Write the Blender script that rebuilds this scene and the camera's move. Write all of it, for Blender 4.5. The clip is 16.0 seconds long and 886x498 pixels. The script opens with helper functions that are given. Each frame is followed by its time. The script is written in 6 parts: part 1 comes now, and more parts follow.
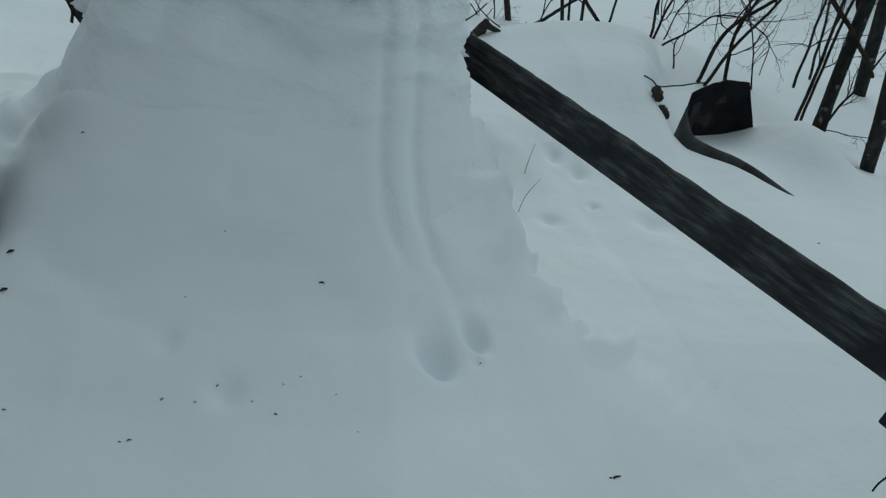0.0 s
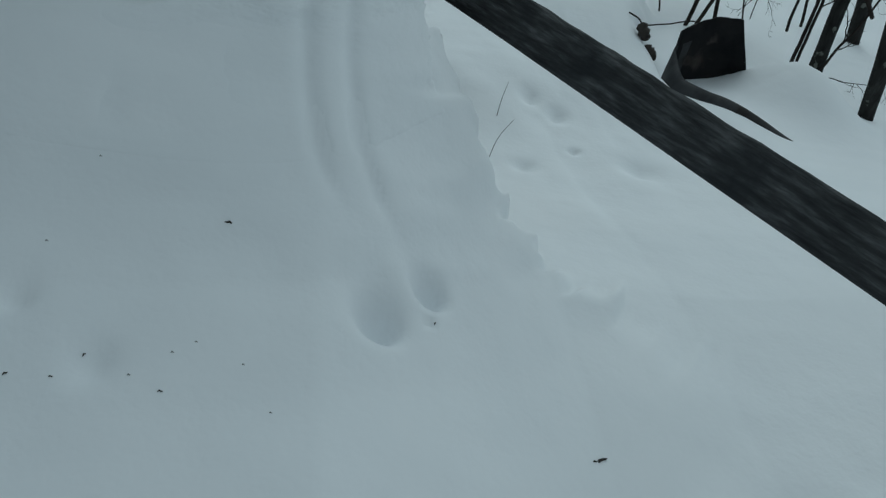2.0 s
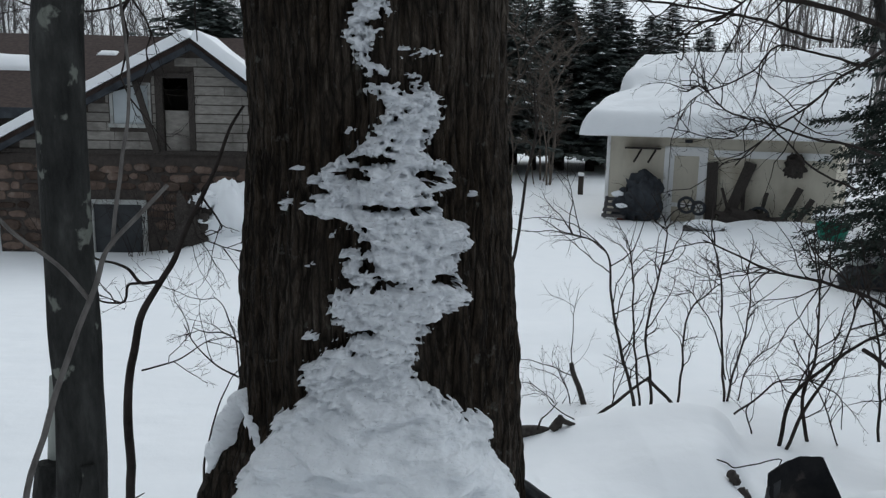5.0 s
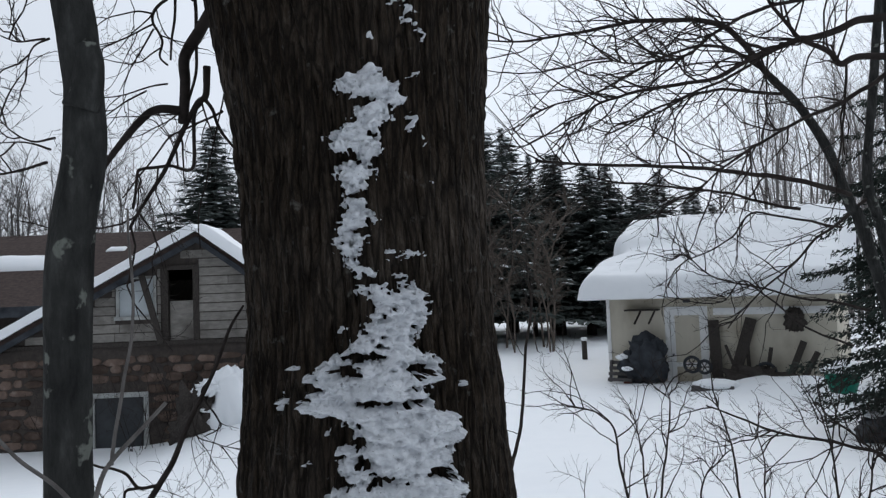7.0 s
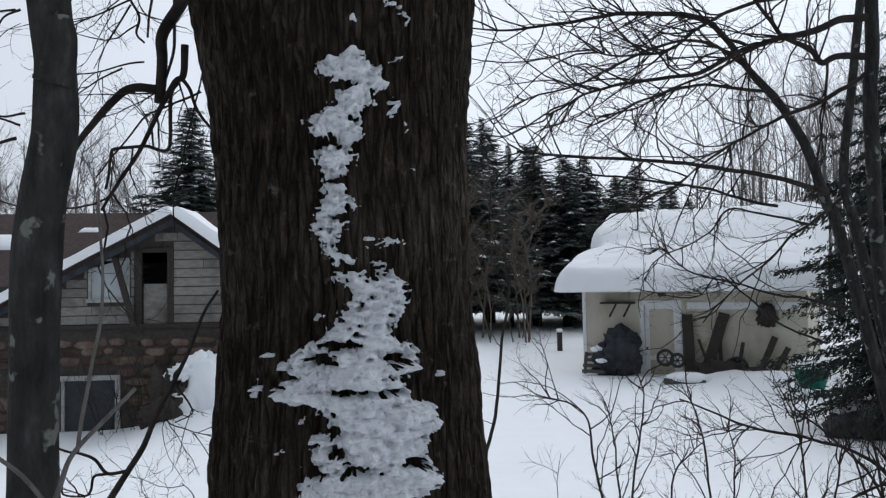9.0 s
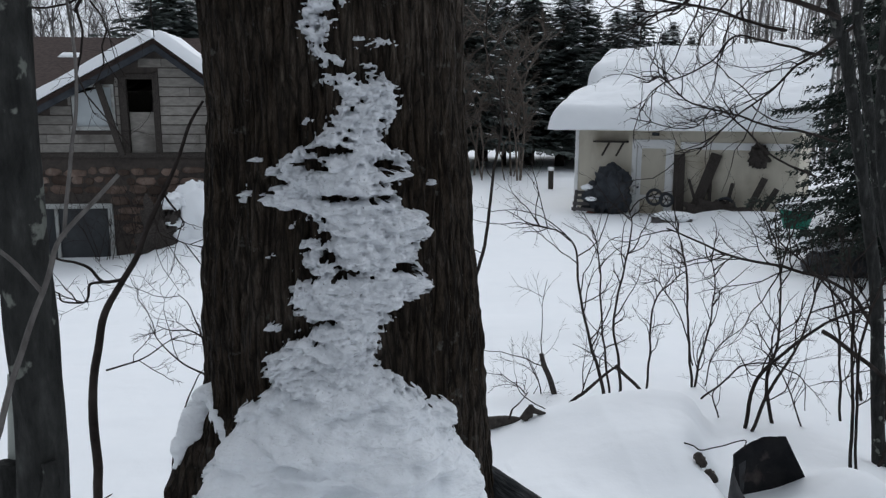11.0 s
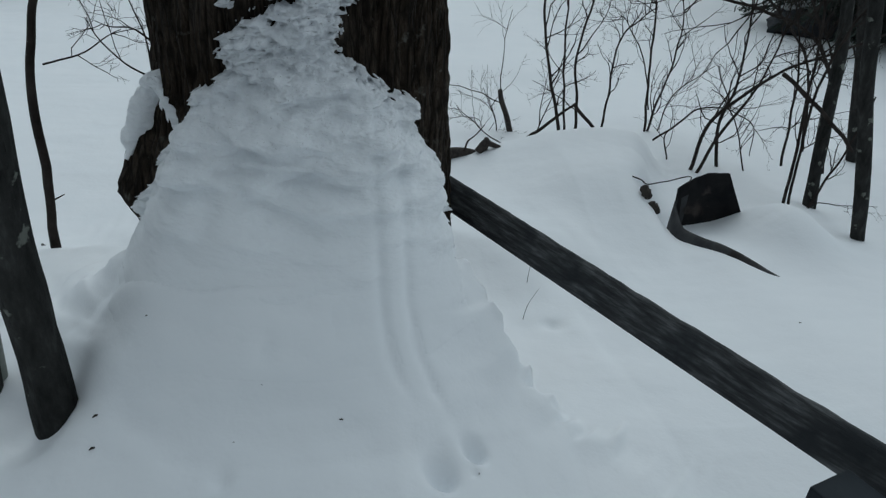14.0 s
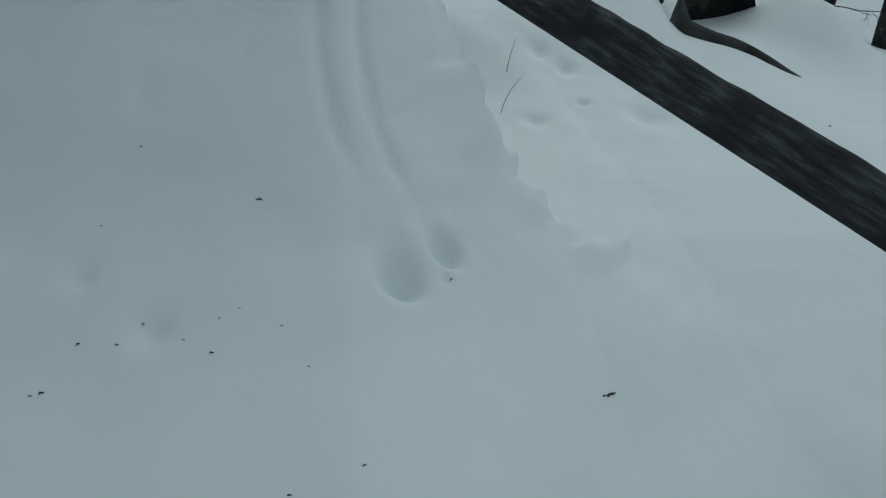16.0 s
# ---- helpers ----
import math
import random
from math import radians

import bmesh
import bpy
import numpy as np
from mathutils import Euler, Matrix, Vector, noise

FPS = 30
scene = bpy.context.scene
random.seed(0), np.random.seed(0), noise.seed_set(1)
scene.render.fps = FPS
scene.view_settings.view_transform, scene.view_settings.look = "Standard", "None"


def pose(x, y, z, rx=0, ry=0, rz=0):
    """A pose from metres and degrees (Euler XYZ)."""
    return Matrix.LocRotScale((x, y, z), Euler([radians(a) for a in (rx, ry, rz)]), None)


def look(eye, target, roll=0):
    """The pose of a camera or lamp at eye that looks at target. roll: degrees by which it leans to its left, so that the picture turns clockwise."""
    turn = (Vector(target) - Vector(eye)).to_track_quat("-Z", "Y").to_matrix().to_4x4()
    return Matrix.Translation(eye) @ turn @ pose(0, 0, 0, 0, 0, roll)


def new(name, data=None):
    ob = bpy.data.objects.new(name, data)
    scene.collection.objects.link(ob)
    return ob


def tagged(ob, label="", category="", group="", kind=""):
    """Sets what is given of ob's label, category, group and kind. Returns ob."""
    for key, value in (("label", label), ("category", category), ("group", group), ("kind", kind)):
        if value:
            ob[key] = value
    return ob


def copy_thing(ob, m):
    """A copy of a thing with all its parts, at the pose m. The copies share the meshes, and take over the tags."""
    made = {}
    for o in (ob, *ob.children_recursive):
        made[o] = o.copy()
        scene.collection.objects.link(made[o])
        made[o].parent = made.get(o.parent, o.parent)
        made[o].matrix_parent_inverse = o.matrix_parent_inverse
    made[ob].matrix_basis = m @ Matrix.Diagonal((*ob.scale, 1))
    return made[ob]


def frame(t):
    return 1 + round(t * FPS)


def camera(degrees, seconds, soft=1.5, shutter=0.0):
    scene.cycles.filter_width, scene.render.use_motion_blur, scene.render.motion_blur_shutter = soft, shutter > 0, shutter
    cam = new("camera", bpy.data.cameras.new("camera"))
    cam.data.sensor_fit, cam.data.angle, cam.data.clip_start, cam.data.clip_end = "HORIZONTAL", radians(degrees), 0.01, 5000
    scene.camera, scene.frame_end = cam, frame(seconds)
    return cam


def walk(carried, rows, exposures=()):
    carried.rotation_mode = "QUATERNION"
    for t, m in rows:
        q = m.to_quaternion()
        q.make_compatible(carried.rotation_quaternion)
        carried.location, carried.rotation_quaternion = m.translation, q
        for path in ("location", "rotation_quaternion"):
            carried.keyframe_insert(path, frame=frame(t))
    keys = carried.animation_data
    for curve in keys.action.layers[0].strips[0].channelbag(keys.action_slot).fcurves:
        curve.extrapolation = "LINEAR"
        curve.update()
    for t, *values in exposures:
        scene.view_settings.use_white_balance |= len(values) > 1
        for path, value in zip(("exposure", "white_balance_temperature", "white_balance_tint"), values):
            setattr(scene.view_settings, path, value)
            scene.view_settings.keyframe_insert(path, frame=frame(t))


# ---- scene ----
cam = camera(62.2, 16.0, soft=1.3)
PATH = [
    (0, (-0.099, -0.165, 1.459), (0.307, 1.43, 0.323), 12.4),
    (0.5, (-0.024, -0.035, 1.33), (0.381, 1.517, 0.136), 11.0),
    (1, (0.014, 0.013, 1.26), (0.388, 1.563, 0.052), 11.4),
    (1.5, (0.027, 0.03, 1.252), (0.478, 1.578, 0.069), 12.8),
    (2, (0.02, 0.03, 1.256), (0.486, 1.564, 0.06), 13.6),
    (2.5, (0.015, 0.022, 1.274), (0.477, 1.546, 0.063), 14.1),
    (3, (-0.01, -0.031, 1.442), (0.37, 1.545, 0.269), 12.5),
    (3.5, (-0.04, -0.142, 1.665), (0.287, 1.509, 0.585), 10.5),
    (4, (-0.043, -0.25, 1.807), (0.175, 1.519, 0.899), 5.9),
    (4.5, (-0.057, -0.344, 1.906), (0.116, 1.545, 1.274), 3.9),
    (5, (-0.051, -0.367, 1.953), (0.039, 1.601, 1.607), 1.1),
    (5.2, (-0.046, -0.389, 1.965), (0.057, 1.591, 1.703), 0.5),
    (7.3, (-0.015, -0.454, 2.014), (0.074, 1.539, 2.157), -2.5),
    (7.5, (-0.015, -0.458, 2.015), (0.081, 1.534, 2.169), -2.5),
    (8, (-0.015, -0.455, 2.015), (0.074, 1.539, 2.145), -2.2),
    (8.2, (-0.017, -0.448, 2.017), (0.095, 1.544, 2.15), -2.1),
    (10.5, (-0.02, -0.402, 1.962), (0.136, 1.58, 1.745), -0.2),
    (11, (-0.018, -0.391, 1.932), (0.144, 1.572, 1.581), 0.1),
    (11.5, (-0.019, -0.372, 1.91), (0.156, 1.565, 1.445), 0.8),
    (12, (-0.032, -0.361, 1.887), (0.161, 1.55, 1.329), 1.6),
    (12.5, (-0.052, -0.365, 1.861), (0.198, 1.52, 1.241), 2.3),
    (13, (-0.054, -0.373, 1.822), (0.202, 1.469, 1.088), 2.6),
    (13.5, (-0.047, -0.384, 1.796), (0.215, 1.407, 0.947), 3.3),
    (14, (-0.045, -0.383, 1.765), (0.242, 1.346, 0.801), 4.2),
    (14.5, (-0.041, -0.32, 1.697), (0.296, 1.334, 0.625), 5.4),
    (15, (-0.034, -0.19, 1.549), (0.353, 1.418, 0.424), 5.8),
    (15.5, (-0.03, -0.091, 1.407), (0.326, 1.433, 0.163), 6.8),
    (16, (0.017, -0.045, 1.342), (0.416, 1.413, 0.032), 9.3),
]
EXPOSURES = [
    (0.0, -0.61, 5850, -7), (2.6, -0.64, 5800, -7), (3.2, -0.61, 5850, -5), (3.8, -0.50, 5950, -1), (4.4, -0.40, 6050, 3), (5.0, -0.03, 6200, 7),
    (7.3, 0.09, 6150, 10), (8.2, 0.09, 6150, 10), (10.5, 0.11, 6170, 11), (11.0, 0.08, 6200, 10), (12.5, -0.14, 6150, 8), (13.5, -0.34, 6050, 4),
    (14.2, -0.48, 5980, 0), (15.0, -0.59, 5900, -4), (15.5, -0.60, 5880, -5), (16.0, -0.67, 5850, -7),
]
walk(cam, [(t, look(eye, target, roll)) for t, eye, target, roll in PATH], EXPOSURES)

# ---- light: a closed, even winter overcast ----
world = bpy.data.worlds.new("winter_sky")
scene.world = world
world.use_nodes = True
wn, wl = world.node_tree.nodes, world.node_tree.links
sky = wn.new("ShaderNodeTexSky")
sky.sky_type, sky.sun_disc = "NISHITA", False
sky.sun_elevation, sky.sun_rotation = radians(40), radians(9)
cloud = wn.new("ShaderNodeMixRGB")
cloud.inputs[0].default_value = 0.96
wl.new(sky.outputs[0], cloud.inputs[1])
# the cloud thins towards the hidden sun, ahead of the path
way = wn.new("ShaderNodeTexCoord")
toward = wn.new("ShaderNodeVectorMath")
toward.operation = "DOT_PRODUCT"
toward.inputs[1].default_value = (0.46, 0.62, 0.63)
wl.new(way.outputs["Generated"], toward.inputs[0])
veil = wn.new("ShaderNodeMapRange")
veil.inputs[1].default_value, veil.inputs[2].default_value = -0.6, 1.0
veil.inputs[3].default_value, veil.inputs[4].default_value = 0.22, 1.18
wl.new(toward.outputs["Value"], veil.inputs[0])
tone = wn.new("ShaderNodeMixRGB")
tone.blend_type = "MULTIPLY"
tone.inputs[0].default_value = 1.0
tone.inputs[1].default_value = (7.6, 7.95, 8.4, 1)
wl.new(veil.outputs[0], tone.inputs[2])
wl.new(tone.outputs[0], cloud.inputs[2])
wl.new(cloud.outputs[0], wn["Background"].inputs[0])
wn["Background"].inputs[1].default_value = 0.1
sun = new("sun", bpy.data.lights.new("sun", "SUN"))
sun.data.energy, sun.data.angle, sun.data.color = 0.8, radians(50), (1.0, 0.97, 0.94)
sun.matrix_world = look((1.2, 7.6, 6.4), (0, 0, 0))


# ---- small builders ----
def thing(name, label, category, at=(0, 0, 0), turn=0.0, group="", kind=""):
    """An Empty at the base of a thing."""
    ob = new(name)
    ob.empty_display_size = 0.1
    ob.matrix_basis = pose(*at, 0, 0, turn)
    return tagged(ob, label, category, group, kind)


def mesh_of(name, verts, faces, smooth=True):
    me = bpy.data.meshes.new(name)
    me.from_pydata([tuple(v) for v in verts], [], [tuple(f) for f in faces])
    me.update()
    if smooth:
        me.polygons.foreach_set("use_smooth", [True] * len(me.polygons))
    return me


def shape(name, verts, faces, material, parent=None, label="", smooth=True):
    """One mesh object from points and faces."""
    ob = new(name, mesh_of(name, verts, faces, smooth))
    ob.data.materials.append(material)
    if parent:
        ob.parent = parent
    return tagged(ob, label)


def part(name, bm, material, parent=None, label="", smooth=False):
    """One mesh object from a bmesh."""
    me = bpy.data.meshes.new(name)
    bm.to_mesh(me)
    bm.free()
    if smooth:
        me.polygons.foreach_set("use_smooth", [True] * len(me.polygons))
    me.materials.append(material)
    ob = new(name, me)
    if parent:
        ob.parent = parent
    return tagged(ob, label)


def box(bm, x0, x1, y0, y1, z0, z1, m=None, bevel=0.0, wob=0.0):
    """A box in a bmesh, bevelled and a little uneven."""
    made = bmesh.ops.create_cube(bm, size=1.0)["verts"]
    for v in made:
        v.co = Vector(((x0 + x1) / 2 + v.co.x * (x1 - x0), (y0 + y1) / 2 + v.co.y * (y1 - y0), (z0 + z1) / 2 + v.co.z * (z1 - z0)))
        if wob:
            v.co += Vector((random.uniform(-wob, wob), random.uniform(-wob, wob), random.uniform(-wob, wob)))
    if bevel:
        edges = list({e for v in made for e in v.link_edges})
        made = list({v for f in bmesh.ops.bevel(bm, geom=edges, offset=bevel, segments=2, affect="EDGES", profile=0.6)["faces"] for v in f.verts} | {v for v in made if v.is_valid})
    if m is not None:
        bmesh.ops.transform(bm, matrix=m, verts=[v for v in made if v.is_valid])
    return bm


def boxed(name, dims, material, parent, label="", bevel=0.006, m=None, wob=0.0):
    bm = bmesh.new()
    box(bm, *dims, m=m, bevel=bevel, wob=wob)
    return part(name, bm, material, parent, label)


class Tubes:
    """Gathers tapered, bent tubes into one mesh."""

    def __init__(self):
        self.v, self.f = [], []

    def tube(self, pts, radii, sides=6, rough=0.0, cap=True):
        pts = [Vector(p) for p in pts]
        base = len(self.v)
        side = None
        for i, p in enumerate(pts):
            d = (pts[min(i + 1, len(pts) - 1)] - pts[max(i - 1, 0)])
            d = d.normalized() if d.length > 1e-9 else Vector((0, 0, 1))
            if side is None:
                side = d.orthogonal().normalized()
            side = (side - d * side.dot(d)).normalized()
            up = d.cross(side)
            for k in range(sides):
                a = 2 * math.pi * k / sides
                r = radii[i]
                if rough:
                    r *= 1 + rough * noise.noise(Vector((p.x * 9 + math.cos(a) * 1.7, p.y * 9 + math.sin(a) * 1.7, p.z * 5)))
                self.v.append(p + side * (r * math.cos(a)) + up * (r * math.sin(a)))
        for i in range(len(pts) - 1):
            for k in range(sides):
                a, b = base + i * sides + k, base + i * sides + (k + 1) % sides
                self.f.append((a, b, b + sides, a + sides))
        if cap:
            self.f.append(tuple(base + k for k in reversed(range(sides))))
            self.f.append(tuple(base + (len(pts) - 1) * sides + k for k in range(sides)))

    def twig(self, rng, start, way, length, r0, depth, sides=4, bend=0.25, lift=0.05, kids=(3, 6), spread=(25, 60), shrink=(0.4, 0.7), segs=6, r_end=0.35):
        """A wavering shoot with side shoots."""
        p, d = Vector(start), Vector(way).normalized()
        pts, radii, dirs = [p.copy()], [r0], [d.copy()]
        for i in range(segs):
            d = (d + Vector((rng.gauss(0, bend), rng.gauss(0, bend), rng.gauss(0, bend) + lift)) * 0.5).normalized()
            p = p + d * (length / segs)
            pts.append(p.copy())
            dirs.append(d.copy())
            radii.append(r0 * (1 - (1 - r_end) * (i + 1) / segs))
        self.tube(pts, radii, sides, cap=False)
        if depth > 0:
            for _ in range(rng.randint(*kids)):
                f = rng.uniform(0.2, 0.97) * segs
                i = min(int(f), segs - 1)
                at = pts[i].lerp(pts[i + 1], f - i)
                axis = dirs[i].orthogonal().normalized()
                axis = Matrix.Rotation(rng.uniform(0, 2 * math.pi), 3, dirs[i]) @ axis
                out = Matrix.Rotation(radians(rng.uniform(*spread)), 3, axis) @ dirs[i]
                size = rng.uniform(*shrink)
                self.twig(rng, at, out, length * size * (1 - 0.35 * f / segs), max(radii[i] * 0.6, 0.0009), depth - 1, max(3, sides - 1), bend, lift, kids, spread, shrink, max(3, segs - 1), r_end)
        return pts, dirs

    def put(self, name, material, parent=None, label=""):
        return shape(name, self.v, self.f, material, parent, label)


def curve(pts, n):
    """n points of a smooth line through pts."""
    pts = [Vector(p) for p in pts]
    q = [2 * pts[0] - pts[1], *pts, 2 * pts[-1] - pts[-2]]
    out = []
    for k in range(n):
        f = k / (n - 1) * (len(pts) - 1)
        i = min(int(f), len(pts) - 2)
        t = f - i
        a, b, c, d = q[i], q[i + 1], q[i + 2], q[i + 3]
        out.append(0.5 * (2 * b + (c - a) * t + (2 * a - 5 * b + 4 * c - d) * t * t + (3 * b - a - 3 * c + d) * t ** 3))
    return out


def lerp_rows(rows, x):
    """Straight lines between (x, value) rows."""
    if x <= rows[0][0]:
        return rows[0][1]
    for (a, va), (b, vb) in zip(rows, rows[1:]):
        if x <= b:
            return va + (vb - va) * (x - a) / (b - a)
    return rows[-1][1]


def smooth(a, b, x):
    t = min(max((x - a) / (b - a), 0.0), 1.0)
    return t * t * (3 - 2 * t)


def n3(x, y, z, scale=1.0):
    return noise.noise(Vector((x * scale, y * scale, z * scale)))


def fbm(x, y, z, scale, octaves=3):
    total, gain = 0.0, 1.0
    for _ in range(octaves):
        total += gain * noise.noise(Vector((x * scale, y * scale, z * scale)))
        scale, gain = scale * 2.1, gain * 0.5
    return total


# ---- materials ----
def surface(name, stops, scale=8.0, stretch=(1, 1, 1), rough=0.8, bump=0.3, bump_scale=40.0, depth=0.01, metal=0.0, detail=6.0, stain=None, stain_scale=2.0, stain_at=(0.5, 0.65), island=0.0, spec=0.12, coords="Object", low=None, fleck=None):
    """A matt surface: grain from stretched noise, stains at a larger size, fine relief."""
    m = bpy.data.materials.new(name)
    m.use_nodes = True
    n, l = m.node_tree.nodes, m.node_tree.links
    b = n["Principled BSDF"]
    b.inputs["Roughness"].default_value, b.inputs["Metallic"].default_value = rough, metal
    b.inputs["Specular IOR Level"].default_value = spec
    where = n.new("ShaderNodeTexCoord")
    mapping = n.new("ShaderNodeMapping")
    mapping.inputs["Scale"].default_value = stretch
    l.new(where.outputs[coords], mapping.inputs[0])
    grain = n.new("ShaderNodeTexNoise")
    grain.inputs["Scale"].default_value, grain.inputs["Detail"].default_value, grain.inputs["Roughness"].default_value = scale, detail, 0.62
    l.new(mapping.outputs[0], grain.inputs["Vector"])
    ramp = n.new("ShaderNodeValToRGB")
    e = ramp.color_ramp.elements
    while len(e) < len(stops):
        e.new(0.5)
    for k, (at, colour) in enumerate(stops):
        e[k].position, e[k].color = at, (*colour, 1)
    l.new(grain.outputs[0], ramp.inputs[0])
    colour = ramp.outputs[0]
    if stain:
        big = n.new("ShaderNodeTexNoise")
        big.inputs["Scale"].default_value, big.inputs["Detail"].default_value = stain_scale, 5.0
        l.new(mapping.outputs[0] if stain_scale > 20 else where.outputs[coords], big.inputs["Vector"])
        edge = n.new("ShaderNodeMapRange")
        edge.inputs[1].default_value, edge.inputs[2].default_value = stain_at
        l.new(big.outputs[0], edge.inputs[0])
        mix = n.new("ShaderNodeMixRGB")
        mix.inputs[2].default_value = (*stain, 1)
        l.new(edge.outputs[0], mix.inputs[0])
        l.new(colour, mix.inputs[1])
        colour = mix.outputs[0]
    if fleck:
        spot = n.new("ShaderNodeTexNoise")
        spot.inputs["Scale"].default_value, spot.inputs["Detail"].default_value = fleck[1], 3.0
        l.new(where.outputs[coords], spot.inputs["Vector"])
        edge = n.new("ShaderNodeMapRange")
        edge.inputs[1].default_value, edge.inputs[2].default_value = fleck[2], fleck[2] + 0.05
        l.new(spot.outputs[0], edge.inputs[0])
        mix = n.new("ShaderNodeMixRGB")
        mix.inputs[2].default_value = (*fleck[0], 1)
        l.new(edge.outputs[0], mix.inputs[0])
        l.new(colour, mix.inputs[1])
        colour = mix.outputs[0]
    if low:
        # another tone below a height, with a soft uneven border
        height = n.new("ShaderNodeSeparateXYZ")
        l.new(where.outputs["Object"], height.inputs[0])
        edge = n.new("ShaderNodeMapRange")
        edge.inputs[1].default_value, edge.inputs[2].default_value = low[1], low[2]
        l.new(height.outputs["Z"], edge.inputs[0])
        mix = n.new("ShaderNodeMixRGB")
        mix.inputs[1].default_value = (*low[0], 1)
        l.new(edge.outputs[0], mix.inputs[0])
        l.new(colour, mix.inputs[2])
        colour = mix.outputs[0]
    if island:
        info = n.new("ShaderNodeObjectInfo")
        value = n.new("ShaderNodeMapRange")
        value.inputs[3].default_value, value.inputs[4].default_value = 1 - island, 1 + island
        l.new(info.outputs["Random"], value.inputs[0])
        hsv = n.new("ShaderNodeHueSaturation")
        l.new(value.outputs[0], hsv.inputs["Value"])
        l.new(colour, hsv.inputs["Color"])
        colour = hsv.outputs[0]
    l.new(colour, b.inputs["Base Color"])
    if bump:
        fine = n.new("ShaderNodeTexNoise")
        fine.inputs["Scale"].default_value, fine.inputs["Detail"].default_value = bump_scale, 5.0
        l.new(mapping.outputs[0], fine.inputs["Vector"])
        relief = n.new("ShaderNodeBump")
        relief.inputs["Strength"].default_value, relief.inputs["Distance"].default_value = bump, depth
        l.new(fine.outputs[0], relief.inputs["Height"])
        l.new(relief.outputs[0], b.inputs["Normal"])
    return m




def on_bump(material, scale, stretch, strength, distance, detail=3.0, heights=None):
    """A further relief under a material's first bump; heights: it grows from none to full between two heights."""
    n, l = material.node_tree.nodes, material.node_tree.links
    last = next(q for q in n if q.type == "BUMP" and not q.inputs["Normal"].is_linked)
    where, form, relief, mapping = n.new("ShaderNodeTexCoord"), n.new("ShaderNodeTexNoise"), n.new("ShaderNodeBump"), n.new("ShaderNodeMapping")
    mapping.inputs["Scale"].default_value = stretch
    form.inputs["Scale"].default_value, form.inputs["Detail"].default_value = scale, detail
    relief.inputs["Strength"].default_value, relief.inputs["Distance"].default_value = strength, distance
    l.new(where.outputs["Object"], mapping.inputs[0])
    l.new(mapping.outputs[0], form.inputs["Vector"])
    l.new(form.outputs[0], relief.inputs["Height"])
    l.new(relief.outputs[0], last.inputs["Normal"])
    if heights:
        place, grow = n.new("ShaderNodeSeparateXYZ"), n.new("ShaderNodeMapRange")
        grow.inputs[1].default_value, grow.inputs[2].default_value = heights
        grow.inputs[3].default_value, grow.inputs[4].default_value = 0.0, strength
        l.new(where.outputs["Object"], place.inputs[0])
        l.new(place.outputs["Z"], grow.inputs[0])
        l.new(grow.outputs[0], relief.inputs["Strength"])


SNOW = surface("fresh_snow", [(0.3, (0.84, 0.865, 0.89)), (0.7, (0.87, 0.89, 0.91))], 3.0, rough=0.75, bump=0.12, bump_scale=90, depth=0.004, spec=0.15)
# crust with bark specks; above 0.95 m the strip's shade is greyed into it
SHADED_CRUST = surface("shaded_crusted_snow", [(0.28, (0.63, 0.65, 0.68)), (0.5, (0.75, 0.77, 0.80)), (0.7, (0.84, 0.86, 0.885))], 30.0, rough=0.75, bump=0.12, bump_scale=90, depth=0.004, spec=0.15, low=((0.855, 0.878, 0.90), 0.95, 1.4), fleck=((0.30, 0.29, 0.28), 130.0, 0.68))
for some in (SNOW, SHADED_CRUST):
    on_bump(some, 14.0, (1.0, 1.0, 1.7), 0.22, 0.012)  # dimples a few centimetres wide
    on_bump(some, 1.5, (1.0, 1.8, 1.0), 0.7, 0.04, 2.0)  # soft undulation at the size of a stride
on_bump(SHADED_CRUST, 17.0, (1.0, 1.0, 2.6), 0.7, 0.035, 3.0, (0.72, 1.05))  # folds where the snow slid
on_bump(SHADED_CRUST, 62.0, (1.0, 1.0, 1.5), 0.9, 0.016, 6.0, (0.9, 1.3))  # small puffs, wider than high


